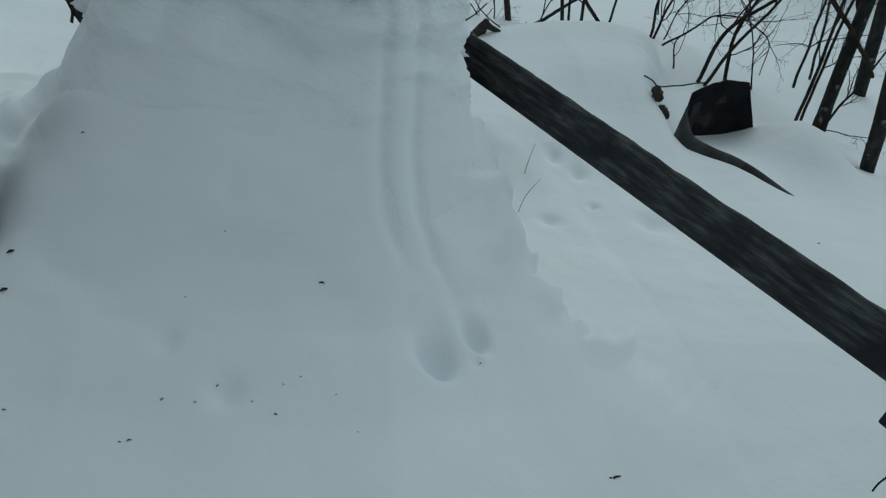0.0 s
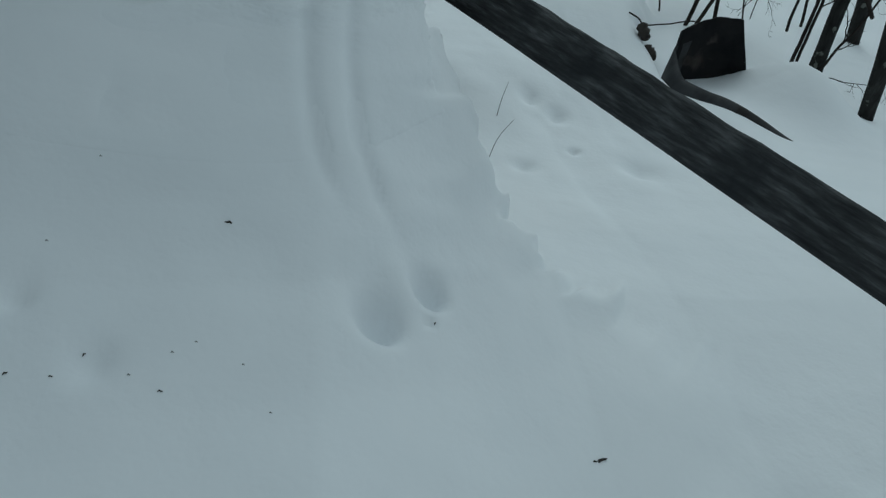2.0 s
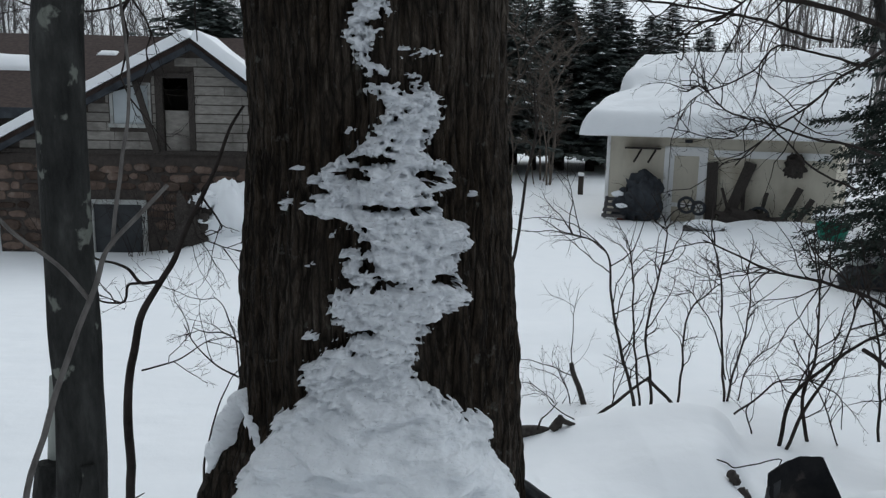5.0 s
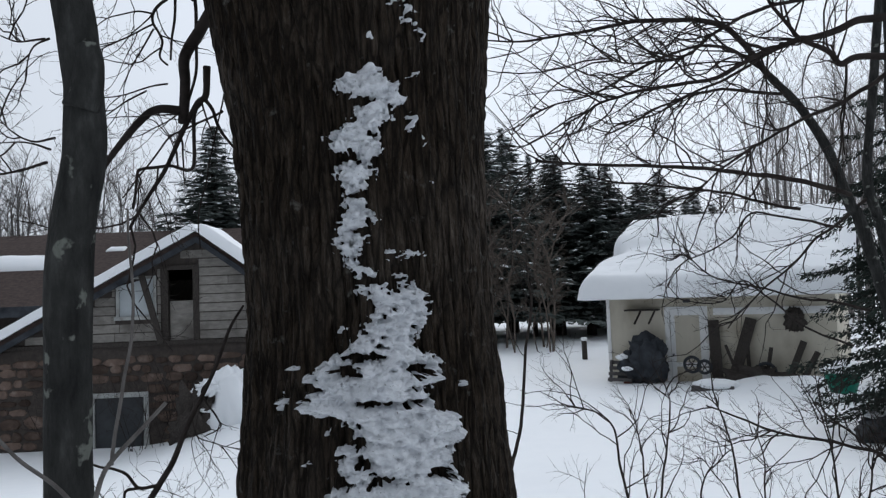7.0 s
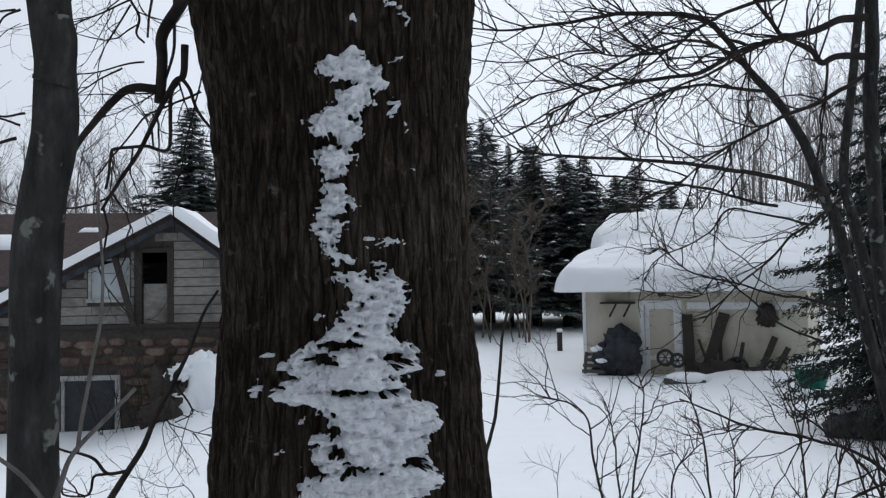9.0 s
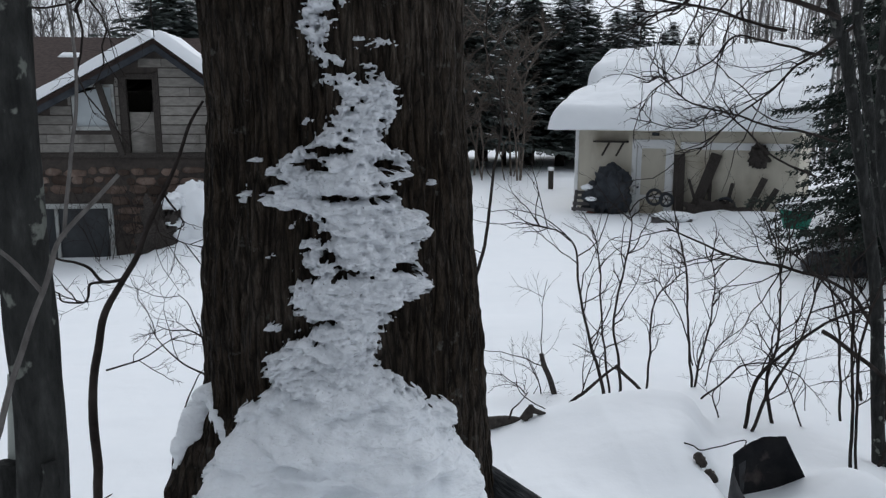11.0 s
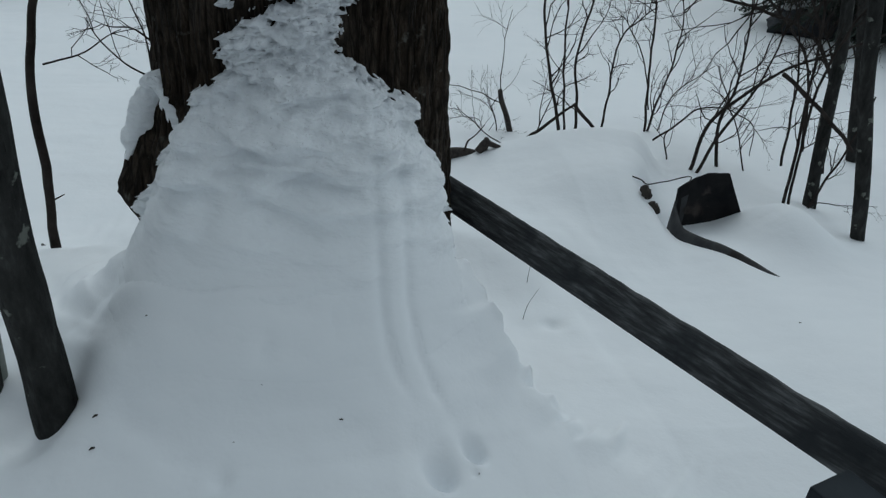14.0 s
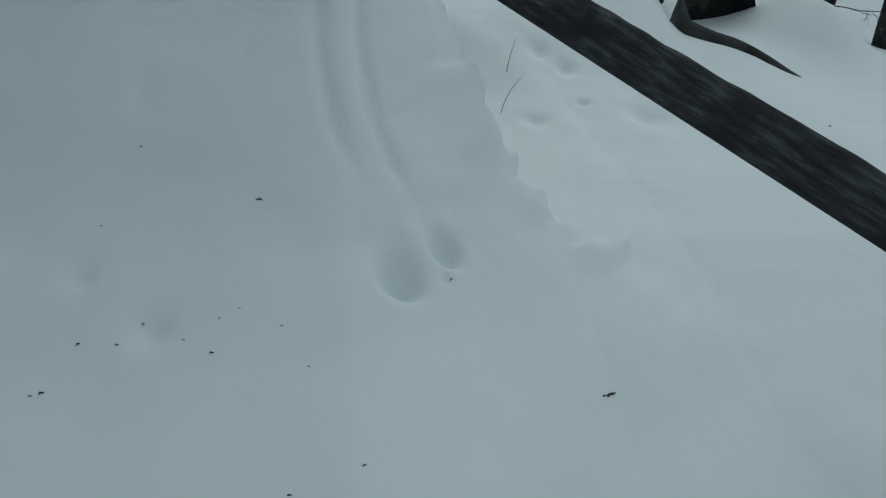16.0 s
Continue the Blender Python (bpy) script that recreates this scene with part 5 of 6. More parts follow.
# same sheet as the back wall; light on the strip is painted as lighter grey
LIT_SHEET = surface("lit_grey_sheet", [(0.3, (0.03, 0.031, 0.034)), (0.7, (0.075, 0.077, 0.08))], 8.0, rough=0.55, bump=0.3, bump_scale=50, depth=0.003, metal=0.2, stain=(0.03, 0.028, 0.027), stain_scale=8, stain_at=(0.5, 0.65))
shape("curled_strip", verts, faces, LIT_SHEET, scrap)

# ---- specks of bark on the snow ----
rng = random.Random(11)
FLAKES = [(-0.618, 1.051, 0.013, 30), (-0.607, 0.968, 0.013, 25), (-0.502, 1.173, 0.006, 0), (-0.29, 0.72, 0.005, 40), (-0.236, 0.714, 0.004, 10), (-0.204, 0.750, 0.005, 60), (-0.329, 0.653, 0.006, 20), (-0.343, 0.650, 0.004, 0), (-0.103, 0.694, 0.005, 0), (-0.037, 0.932, 0.008, 170), (-0.536, 0.722, 0.005, 0), (0.291, 0.868, 0.005, 60), (0.596, 0.722, 0.010, 20), (0.586, 0.717, 0.012, 35), (0.573, 0.712, 0.007, 10), (0.109, 0.514, 0.005, 30), (0.007, 0.48, 0.005, 0), (-0.22, 1.0, 0.003, 0), (-0.279, 0.906, 0.003, 0), (-0.065, 0.76, 0.003, 0), (-0.094, 0.746, 0.003, 0), (-0.002, 0.731, 0.003, 0), (-0.144, 0.716, 0.003, 0), (0.037, 0.669, 0.003, 0), (1.74, 1.77, 0.008, 0)]
for x, y, s, a in FLAKES:
    s *= 0.68
    flake = Tubes()
    e = Vector((math.cos(radians(a)), math.sin(radians(a)), 0.15)) * s
    flake.tube([-e, -e * 0.3 + Vector((0, s * 0.15, 0.002)), e * 0.4, e], [s * 0.15, s * 0.35, s * 0.3, s * 0.1], 5)
    ob = flake.put("bark_flake", DARK_WOOD)
    ob.matrix_basis = pose(x, y, ground_z(x, y) + s * 0.12)
    tagged(ob, "small dark flake of bark lying on the snow", "bark flake", "bark flakes on the snow")
for x0, y0, x1, y1 in ((-1.315, 2.62, -1.22, 2.52), (-0.95, 2.51, -0.885, 2.44)):
    fallen = Tubes()
    fallen.tube([(0, 0, 0.005), ((x1 - x0) * 0.5, (y1 - y0) * 0.5, 0.010), (x1 - x0, y1 - y0, 0.004)], [0.006, 0.006, 0.003], 7)
    ob = fallen.put("twig", TWIG)
    ob.matrix_basis = pose(x0, y0, ground_z(x0, y0))
    tagged(ob, "short dark broken twig lying on the snow", "twig", "broken twigs on the snow")
for x, y, h, lean in ((0.70, 2.02, 0.13, 0.9), (0.77, 2.25, 0.12, 0.3)):
    blade = Tubes()
    blade.tube(curve([(0, 0, -0.03), (lean * 0.02, 0.01, h * 0.5), (lean * 0.07, 0.03, h)], 7), [0.0012, 0.0012, 0.0011, 0.001, 0.0009, 0.0007, 0.0005], 5)
    ob = blade.put("dead_stalk", TWIG)
    ob.matrix_basis = pose(x, y, ground_z(x, y))
    tagged(ob, "thin dead plant stalk sticking out of the snow", "stalk", "dead stalks by the rail")
pale = thing("post", "pale grey-green weathered post behind the young tree", "post", (-0.975, 1.34, 0.25))
tube = Tubes()
tube.tube([(0, 0, -0.1), (0.03, 0, 0.4), (0.071, 0, 0.86), (0.091, 0, 1.085)], [0.021, 0.0205, 0.020, 0.0195], 16)
POST = surface("grey_green_paint", [(0.3, (0.22, 0.24, 0.22)), (0.7, (0.36, 0.38, 0.35))], 9, rough=0.7, bump=0.2, stain=(0.05, 0.055, 0.05), stain_scale=7, stain_at=(0.55, 0.62))
tube.put("pole", POST, pale)

# ---- the cream shed ----
CREAM = surface("cream_board", [(0.3, (0.49, 0.455, 0.375)), (0.7, (0.61, 0.57, 0.475))], 2.5, (1, 1, 0.35), 0.8, 0.2, 9, 0.01, stain=(0.36, 0.315, 0.24), stain_scale=1.1, stain_at=(0.52, 0.72))
TRIM = surface("white_trim", [(0.3, (0.74, 0.75, 0.75)), (0.7, (0.84, 0.84, 0.83))], 5, rough=0.7, bump=0.15, stain=(0.50, 0.48, 0.44), stain_scale=4, stain_at=(0.6, 0.75))
ROOFING = surface("brown_roofing", [(0.3, (0.034, 0.025, 0.023)), (0.7, (0.075, 0.055, 0.049))], 10, rough=0.9, bump=0.5, bump_scale=30)
SIDING = surface("grey_siding", [(0.3, (0.175, 0.165, 0.150)), (0.7, (0.285, 0.268, 0.245))], 6, (1, 1, 3), 0.85, 0.35, 25, 0.006, stain=(0.10, 0.09, 0.08), stain_scale=1.3, stain_at=(0.5, 0.7), island=0.16)
STONE = surface("field_stone", [(0.3, (0.070, 0.052, 0.043)), (0.55, (0.128, 0.093, 0.076)), (0.75, (0.21, 0.172, 0.148))], 4, rough=0.95, spec=0.1, bump=0.6, bump_scale=14, depth=0.02, island=0.55)
MORTAR = surface("dark_mortar", [(0.3, (0.045, 0.04, 0.037)), (0.7, (0.085, 0.072, 0.064))], 8, rough=0.95, bump=0.5)
GLASSY = surface("dim_glass", [(0.3, (0.020, 0.022, 0.025)), (0.7, (0.05, 0.055, 0.06))], 1.5, rough=0.3, bump=0.0, spec=0.25)
BLIND = surface("drawn_blind", [(0.3, (0.42, 0.46, 0.48)), (0.7, (0.52, 0.56, 0.58))], 2, rough=0.5, bump=0.0)
TARP = surface("dark_tarpaulin", [(0.3, (0.020, 0.023, 0.028)), (0.7, (0.058, 0.064, 0.073))], 4, rough=0.6, bump=0.5, bump_scale=9, depth=0.03)
RED = surface("faded_red", [(0.3, (0.16, 0.05, 0.04)), (0.7, (0.26, 0.10, 0.08))], 6, rough=0.7)
GREEN = surface("green_plastic", [(0.3, (0.01, 0.13, 0.09)), (0.7, (0.02, 0.20, 0.14))], 4, rough=0.45, bump=0.1)


def snow_pad(name, x0, x1, y0, y1, height, thick, label, parent=None, nx=50, ny=36, edge=0.3, seed=0.0, out=0.0, slip=0.0):
    """A rounded pad of snow lying over a sloping surface; height(x, y) is that surface."""
    verts, faces = [], []
    for j in range(ny + 1):
        for i in range(nx + 1):
            fx, fy = i / nx, j / ny
            x, y = x0 + (x1 - x0) * fx, y0 + (y1 - y0) * fy
            d = min(x - x0, x1 - x, y - y0, y1 - y) / edge
            t = math.sqrt(max(0.0, 1 - (1 - min(d, 1.0)) ** 2))
            wob = 1 + 0.2 * n3(x * 0.8, y * 0.8, seed) + 0.06 * n3(x * 3, y * 3, seed)
            s = out * (1 - min(d, 1.0))
            xx = x + slip * smooth(0.9, 1.5, y) * (1 - fx) ** 3 + (out * t * ((fx < 0.04) * -1 + (fx > 0.96))) + 0.03 * n3(x * 2, y * 2, seed + 5)
            verts.append((xx, y - (out * 0.5 if fy == 0 else 0), height(x, y) + thick * t * wob))
    w = nx + 1
    for j in range(ny):
        for i in range(nx):
            faces.append((j * w + i, j * w + i + 1, (j + 1) * w + i + 1, (j + 1) * w + i))
    base = len(verts)
    rim = [i for i in range(nx + 1)] + [j * w + nx for j in range(1, ny + 1)] + [ny * w + i for i in range(nx - 1, -1, -1)] + [j * w for j in range(ny - 1, 0, -1)]
    for k in rim:
        x, y, z = verts[k]
        verts.append((x, y, min(z, height(x, y)) - 0.01))
    for q in range(len(rim)):
        a, b = rim[q], rim[(q + 1) % len(rim)]
        faces.append((b, a, base + q, base + (q + 1) % len(rim)))
    ob = shape(name, verts, faces, SNOW, parent)
    return tagged(ob, label)


SHED = pose(4.77, 17.6, -0.665, 0, 0, -33)
shed = thing("shed", "cream shed with white trim under a thick load of snow", "shed", (4.77, 17.6, -0.665), -33)
for dims in ((0, 1.44, 0, 0.12, 0, 2.46), (2.32, 5.0, 0, 0.12, 0, 2.46), (1.44, 2.32, 0, 0.12, 2.05, 2.46), (0, 0.12, 0.12, 6.9, 0, 2.46), (4.88, 5.0, 0.12, 6.9, 0, 2.46), (0.12, 4.88, 6.78, 6.9, 0, 2.46)):
    boxed("wall", dims, CREAM, shed, bevel=0.0)
for x in (0.0, 4.88):
    bm = bmesh.new()
    a = [bm.verts.new((x + e, y, z)) for e in (0, 0.12) for y, z in ((0, 2.46), (6.9, 2.46), (3.45, 3.95))]
    for f in ((a[0], a[1], a[2]), (a[5], a[4], a[3]), (a[0], a[3], a[4], a[1]), (a[1], a[4], a[5], a[2]), (a[2], a[5], a[3], a[0])):
        bm.faces.new(f)
    part("gable", bm, CREAM, shed)
boxed("corner_trim", (-0.02, 0.07, -0.02, 0.0, 0, 2.46), TRIM, shed)
boxed("frieze_board", (2.5, 4.9, -0.03, 0.0, 1.9, 2.06), TRIM, shed)
door = boxed("door", (1.50, 2.26, 0.04, 0.08, 0.0, 2.0), TRIM, shed, "white door with cream panels")
boxed("panel", (1.61, 2.17, 0.034, 0.04, 0.80, 1.90), CREAM, door, bevel=0.003)
boxed("panel", (1.61, 2.17, 0.034, 0.04, 0.1, 0.70), CREAM, door, bevel=0.003)
boxed("door_knob", (1.53, 1.57, -0.02, 0.04, 0.95, 1.0), TARP, door, bevel=0.01)
boxed("door_frame", (1.39, 1.50, -0.03, 0.03, 0, 2.11), TRIM, shed)
boxed("door_frame", (2.26, 2.37, -0.03, 0.03, 0, 2.11), TRIM, shed)
boxed("door_frame", (1.50, 2.26, -0.03, 0.03, 2.0, 2.11), TRIM, shed)


def shed_roof(x, y):
    return 2.45 + (y + 0.6) * 0.385 if y < 3.45 else 2.45 + 4.05 * 0.385 - (y - 3.45) * 0.385


bm = bmesh.new()
for ya, yb in ((-0.6, 3.45), (3.45, 7.5)):
    v = [bm.verts.new((x, y, shed_roof(x, y) + e)) for e in (-0.09, 0.0) for x, y in ((-0.4, ya), (5.35, ya), (5.35, yb), (-0.4, yb))]
    for f in ((3, 2, 1, 0), (4, 5, 6, 7), (0, 1, 5, 4), (1, 2, 6, 5), (2, 3, 7, 6), (3, 0, 4, 7)):
        bm.faces.new([v[k] for k in f])
part("roof", bm, ROOFING, shed)
boxed("fascia", (-0.4, 5.35, -0.63, -0.6, 2.32, 2.46), TRIM, shed)


def shed_snow():
    """The deep load on the shed roof: a low front lobe, and a thicker one behind that ends in a steep, slumped side."""
    nx, ny = 110, 110
    verts, faces = [], []
    for j in range(ny + 1):
        for i in range(nx + 1):
            fx, fy = (i / nx) ** 1.35, j / ny
            y = -0.70 + 8.1 * fy
            slump = math.exp(-((y - 1.45) / 0.42) ** 2)
            left = -0.50 + 0.42 * slump + 0.10 * smooth(1.7, 2.4, y) + 0.03 * n3(y * 2.3, 0, 3)
            x = left + (5.42 - left) * fx
            side, front = (x - left) / (0.34 if y < 1.4 else 0.24), (y + 0.70) / 0.26
            d = min(side, front, (5.42 - x) / 0.4, (7.4 - y) / 0.3)
            t = math.sqrt(max(0.0, 1 - (1 - min(d, 1.0)) ** 2))
            thick = (0.40 + 0.13 * smooth(0.9, 2.2, y)) * (1 - 0.45 * slump * math.exp(-max(x - left, 0) / 0.55))
            thick *= 1 + 0.16 * n3(x * 0.8, y * 0.8, 2) + 0.05 * n3(x * 3, y * 3, 2)
            sag = -0.035 * (1 - min(front, 1.0)) * (1 + n3(x * 1.7, 0, 8))
            verts.append((x + 0.02 * n3(x * 2, y * 2, 7), y, shed_roof(x, y) + 0.003 + thick * t + sag))
    w = nx + 1
    for j in range(ny):
        for i in range(nx):
            faces.append((j * w + i, j * w + i + 1, (j + 1) * w + i + 1, (j + 1) * w + i))
    rim = [i for i in range(w)] + [j * w + nx for j in range(1, ny + 1)] + [ny * w + i for i in range(nx - 1, -1, -1)] + [j * w for j in range(ny - 1, 0, -1)]
    base = len(verts)
    for k in rim:
        x, y, z = verts[k]
        verts.append((x, y, z - 0.04))
    for q in range(len(rim)):
        a, b = rim[q], rim[(q + 1) % len(rim)]
        faces.append((b, a, base + q, base + (q + 1) % len(rim)))
    return tagged(shape("roof_snow", verts, faces, SNOW), "thick smooth white snow lying on the shed roof")


pad = shed_snow()
pad.matrix_basis = SHED
tagged(pad, category="snow")
lamp = boxed("porch_lamp", (1.85, 2.0, -0.1, 0.0, 2.2, 2.27), TARP, shed)
rack = thing("wall_bracket", "wooden wall bracket with two diagonal struts on the shed", "bracket", SHED @ Vector((0.9, -0.02, 2.0)), -33)
boxed("shelf", (-0.4, 0.4, -0.26, 0.0, 0.03, 0.07), DARK_WOOD, rack)
for x in (-0.12, 0.22):
    boxed("strut", (-0.02, 0.02, -0.02, 0.02, -0.2, 0.2), DARK_WOOD, rack, m=pose(x, -0.12, -0.13, -40, 18, 0))


def lumpy(name, at, size, material, label, category, seed, turn=0.0, n=26, amp=0.25, scale=1.6):
    """A lumpy heap or bundle."""
    verts, faces = [], []
    for j in range(n + 1):
        for i in range(n * 2):
            u, v = math.pi * j / n, math.pi * i / n
            p = Vector((math.sin(u) * math.cos(v), math.sin(u) * math.sin(v), math.cos(u)))
            r = 1 + amp * fbm(p.x + seed, p.y, p.z, scale, 3)
            verts.append((p.x * size[0] * r, p.y * size[1] * r, p.z * size[2] * r))
    w = n * 2
    for j in range(n):
        for i in range(w):
            faces.append((j * w + i, (j + 1) * w + i, (j + 1) * w + (i + 1) % w, j * w + (i + 1) % w))
    ob = shape(name, verts, faces, material)
    ob.matrix_basis = pose(*at, 0, 0, turn)
    return tagged(ob, label, category)


def at_shed(s, y, z):
    return tuple(SHED @ Vector((s, y, z + 0.85)))


lumpy("tarpaulin", at_shed(1.05, -0.45, 0.0), (0.46, 0.32, 0.54), TARP, "dark tarpaulin-covered heap against the shed wall", "heap", 1.0, -33, amp=0.45, scale=2.2)
lumpy("rubbish_bag", at_shed(0.75, -0.55, -0.10), (0.32, 0.25, 0.36), TARP, "dark bundle of scrap beside the heap", "bundle", 4.0, -33, amp=0.5, scale=2.5)
lumpy("snow_lump", at_shed(0.52, -0.66, 0.12), (0.14, 0.10, 0.08), SNOW, "lump of snow lying on scrap", "snow", 7.0, -33)
lumpy("snow_lump", at_shed(0.68, -0.86, -0.12), (0.13, 0.08, 0.05), SNOW, "lump of snow lying on scrap", "snow", 8.0, -33)
pallet = thing("pallet", "grey slatted pallet leaning by the scrap heap", "pallet", at_shed(0.45, -0.75, -0.45), -33)
for k in range(4):
    boxed("slat", (-0.28, 0.28, -0.015, 0.015, 0.02 + 0.13 * k, 0.10 + 0.13 * k), FAR_TWIG, pallet, m=pose(0, 0.05 * k, 0, -15, 0, 0))
for x in (-0.24, 0.24):
    boxed("bearer", (x - 0.03, x + 0.03, 0.016, 0.08, 0.0, 0.52), FAR_TWIG, pallet, m=pose(0, 0.06, 0, -15, 0, 0))
for s, y, tilt, length, wide in ((0.55, -0.6, 38, 1.25, 0.08), (0.75, -0.5, 20, 1.2, 0.03), (2.58, -0.3, -3, 1.5, 0.12), (2.86, -0.35, 17, 1.6, 0.12), (3.25, -0.3, -2, 1.3, 0.04), (3.55, -0.3, 10, 0.9, 0.04), (3.95, -0.3, 22, 1.1, 0.07), (4.2, -0.3, 28, 0.9, 0.06), (3.1, -0.35, -20, 1.0, 0.03)):
    ob = thing("leaning_board", "old board leaning against the shed wall", "board", at_shed(s, y, -0.55), -33, "boards leaning on the shed")
    boxed("board", (-wide, wide, -0.02, 0.02, 0, length), RED if s == 0.55 else DARK_WOOD, ob, m=pose(0, 0, 0, -8, tilt, 0))
for s, z, r in ((2.05, -0.05, 0.17), (2.32, -0.1, 0.14), (3.6, -0.2, 0.2)):
    ob = thing("old_wheel", "small dark old wheel by the shed", "wheel", at_shed(s, -0.4 if z < 0.5 else -0.06, z), -33, "old wheels by the shed")
    ring = Tubes()
    ring.tube([(r * math.cos(a), 0, r * math.sin(a)) for a in np.linspace(0, 2 * math.pi, 25)], [0.035] * 25, 8, cap=False)
    ring.put("tyre", TARP, ob)
    hub = Tubes()
    for a in range(6):
        hub.tube([(0, 0, 0), (r * math.cos(a * 1.047), 0, r * math.sin(a * 1.047))], [0.012, 0.012], 5)
    hub.put("spokes", DARK_WOOD, ob)
lumpy("hanging_coil", at_shed(4.2, -0.12, 0.92), (0.2, 0.1, 0.24), DARK_WOOD, "dark coil of old rope hung on the shed wall", "coil", 2.5, -33, amp=0.5, scale=3)
lumpy("scrap_wood", at_shed(3.4, -0.5, -0.45), (0.75, 0.3, 0.35), DARK_WOOD, "dark heap of scrap wood at the shed", "heap", 9.0, -33, amp=0.6, scale=3)
chest = thing("wooden_box", "low grey wooden box capped with snow", "box", at_shed(2.7, -1.5, -0.36), -28)
boxed("case", (-0.42, 0.42, -0.25, 0.25, -0.3, 0.02), FAR_TWIG, chest, bevel=0.02)
cap_ = lumpy("snow_patch", at_shed(2.75, -1.5, -0.34), (0.47, 0.30, 0.12), SNOW, "rounded snow cap on a wooden box", "snow", 3.0, -28, amp=0.1)
green = thing("green_barrow", "green plastic tub tipped in the snow under the conifer", "tub", (7.9, 13.0, 0.08), 20)
bm = bmesh.new()
bmesh.ops.create_cone(bm, cap_ends=True, segments=24, radius1=0.22, radius2=0.34, depth=0.44)
part("tub", bm, GREEN, green, smooth=True)
cap_ = lumpy("snow_patch", (7.9, 13.0, 0.30), (0.36, 0.35, 0.15), SNOW, "rounded snow cap on the green tub", "snow", 5.0, amp=0.12)
lumpy("tarpaulin", (6.85, 9.55, -0.12), (0.85, 0.42, 0.26), TARP, "low dark tarpaulin-covered heap under the hemlock boughs", "heap", 33.0, 8, amp=0.25)
lumpy("snow_patch", (6.75, 9.65, 0.10), (0.55, 0.32, 0.10), SNOW, "patchy snow cap on the low dark heap", "snow", 36.0, 8, amp=0.4, scale=2.4)
marker = thing("yard_post", "short dark post capped with snow far across the yard", "post", (5.24, 22.3, -0.5))
boxed("post", (-0.07, 0.07, -0.07, 0.07, 0, 0.82), DARK_WOOD, marker)
boxed("cap", (-0.09, 0.09, -0.09, 0.09, 0.82, 0.93), SNOW, marker, bevel=0.04)

# ---- the old stone house ----
HX, HY, HB = -4.60, 15.0, -1.24
house = thing("house", "old house with a grey sided gable over a fieldstone storey", "house", (HX, HY, HB))
APEX, BAND = 3.30 - HB, 1.21 - HB
RIDGE, FALLS, REACH = 0.23, {-1: 0.53, 1: 0.74}, {-1: 4.5, 1: 2.8}  # ridge's place across the gable, slope and run of each side


def gable_top(x):
    return APEX - abs(x - RIDGE) * FALLS[1 if x > RIDGE else -1]


bm = bmesh.new()
OPEN = [(-1.53, -0.71, 1.72 - HB, 2.58 - HB), (-0.60, 0.14, BAND, 2.72 - HB)]
cuts = [-3.9, -1.53, -0.71, -0.60, 0.14, RIDGE, 2.6]
for xa, xb in zip(cuts, cuts[1:]):
    mid = (xa + xb) / 2
    hole = next((o for o in OPEN if o[0] - 0.01 < mid < o[1] + 0.01), None)
    spans = [(BAND, None)] if hole is None else [(hole[3], None)] + ([(BAND, hole[2])] if hole[2] > BAND + 0.01 else [])
    for lo, hi in spans:
        v = [bm.verts.new((x, y, z)) for y in (0.0, 0.15) for x, z in ((xa, lo), (xb, lo), (xb, gable_top(xb) if hi is None else hi), (xa, gable_top(xa) if hi is None else hi))]
        for f in ((0, 1, 2, 3), (7, 6, 5, 4), (0, 4, 5, 1), (1, 5, 6, 2), (2, 6, 7, 3), (3, 7, 4, 0)):
            bm.faces.new([v[k] for k in f])
box(bm, -3.9, -3.75, 0.15, 7.0, 0.0, gable_top(-3.9))
box(bm, 2.45, 2.6, 0.15, 7.0, 0.0, gable_top(2.6))
gable = part("wall", bm, MORTAR, house)
footing = boxed("stone_wall", (-0.9, 2.6, 0, 0.3, 0, BAND), MORTAR, house, bevel=0.0)
boxed("stone_wall", (-3.9, -3.0, 0, 0.3, 0, BAND), MORTAR, house, bevel=0.0)
boxed("lintel", (-3.0, -0.9, 0, 0.3, 1.45, BAND), MORTAR, house, bevel=0.0)
# added dark sheet behind the openings, in place of the room's shade
boxed("dark_room", (-2.6, 1.2, 1.2, 1.3, 0.2, APEX - 0.8), DARK_WOOD, house)
boxed("band_board", (-3.9, 2.6, -0.06, 0.0, BAND - 0.07, BAND + 0.02), DARK_WOOD, house)
roof_bm = bmesh.new()
for s in (-1, 1):
    run = REACH[s]
    v = [roof_bm.verts.new((RIDGE + s * x, y, gable_top(RIDGE + s * x) + e)) for e in (0.0, 0.14) for x, y in ((0.0, -0.35), (run, -0.35), (run, 7.0), (0.0, 7.0))]
    for f in ((0, 1, 2, 3), (7, 6, 5, 4), (0, 4, 5, 1), (1, 5, 6, 2), (2, 6, 7, 3), (3, 7, 4, 0)):
        roof_bm.faces.new([v[k] for k in (f if s < 0 else f[::-1])])
part("roof", roof_bm, ROOFING, house)
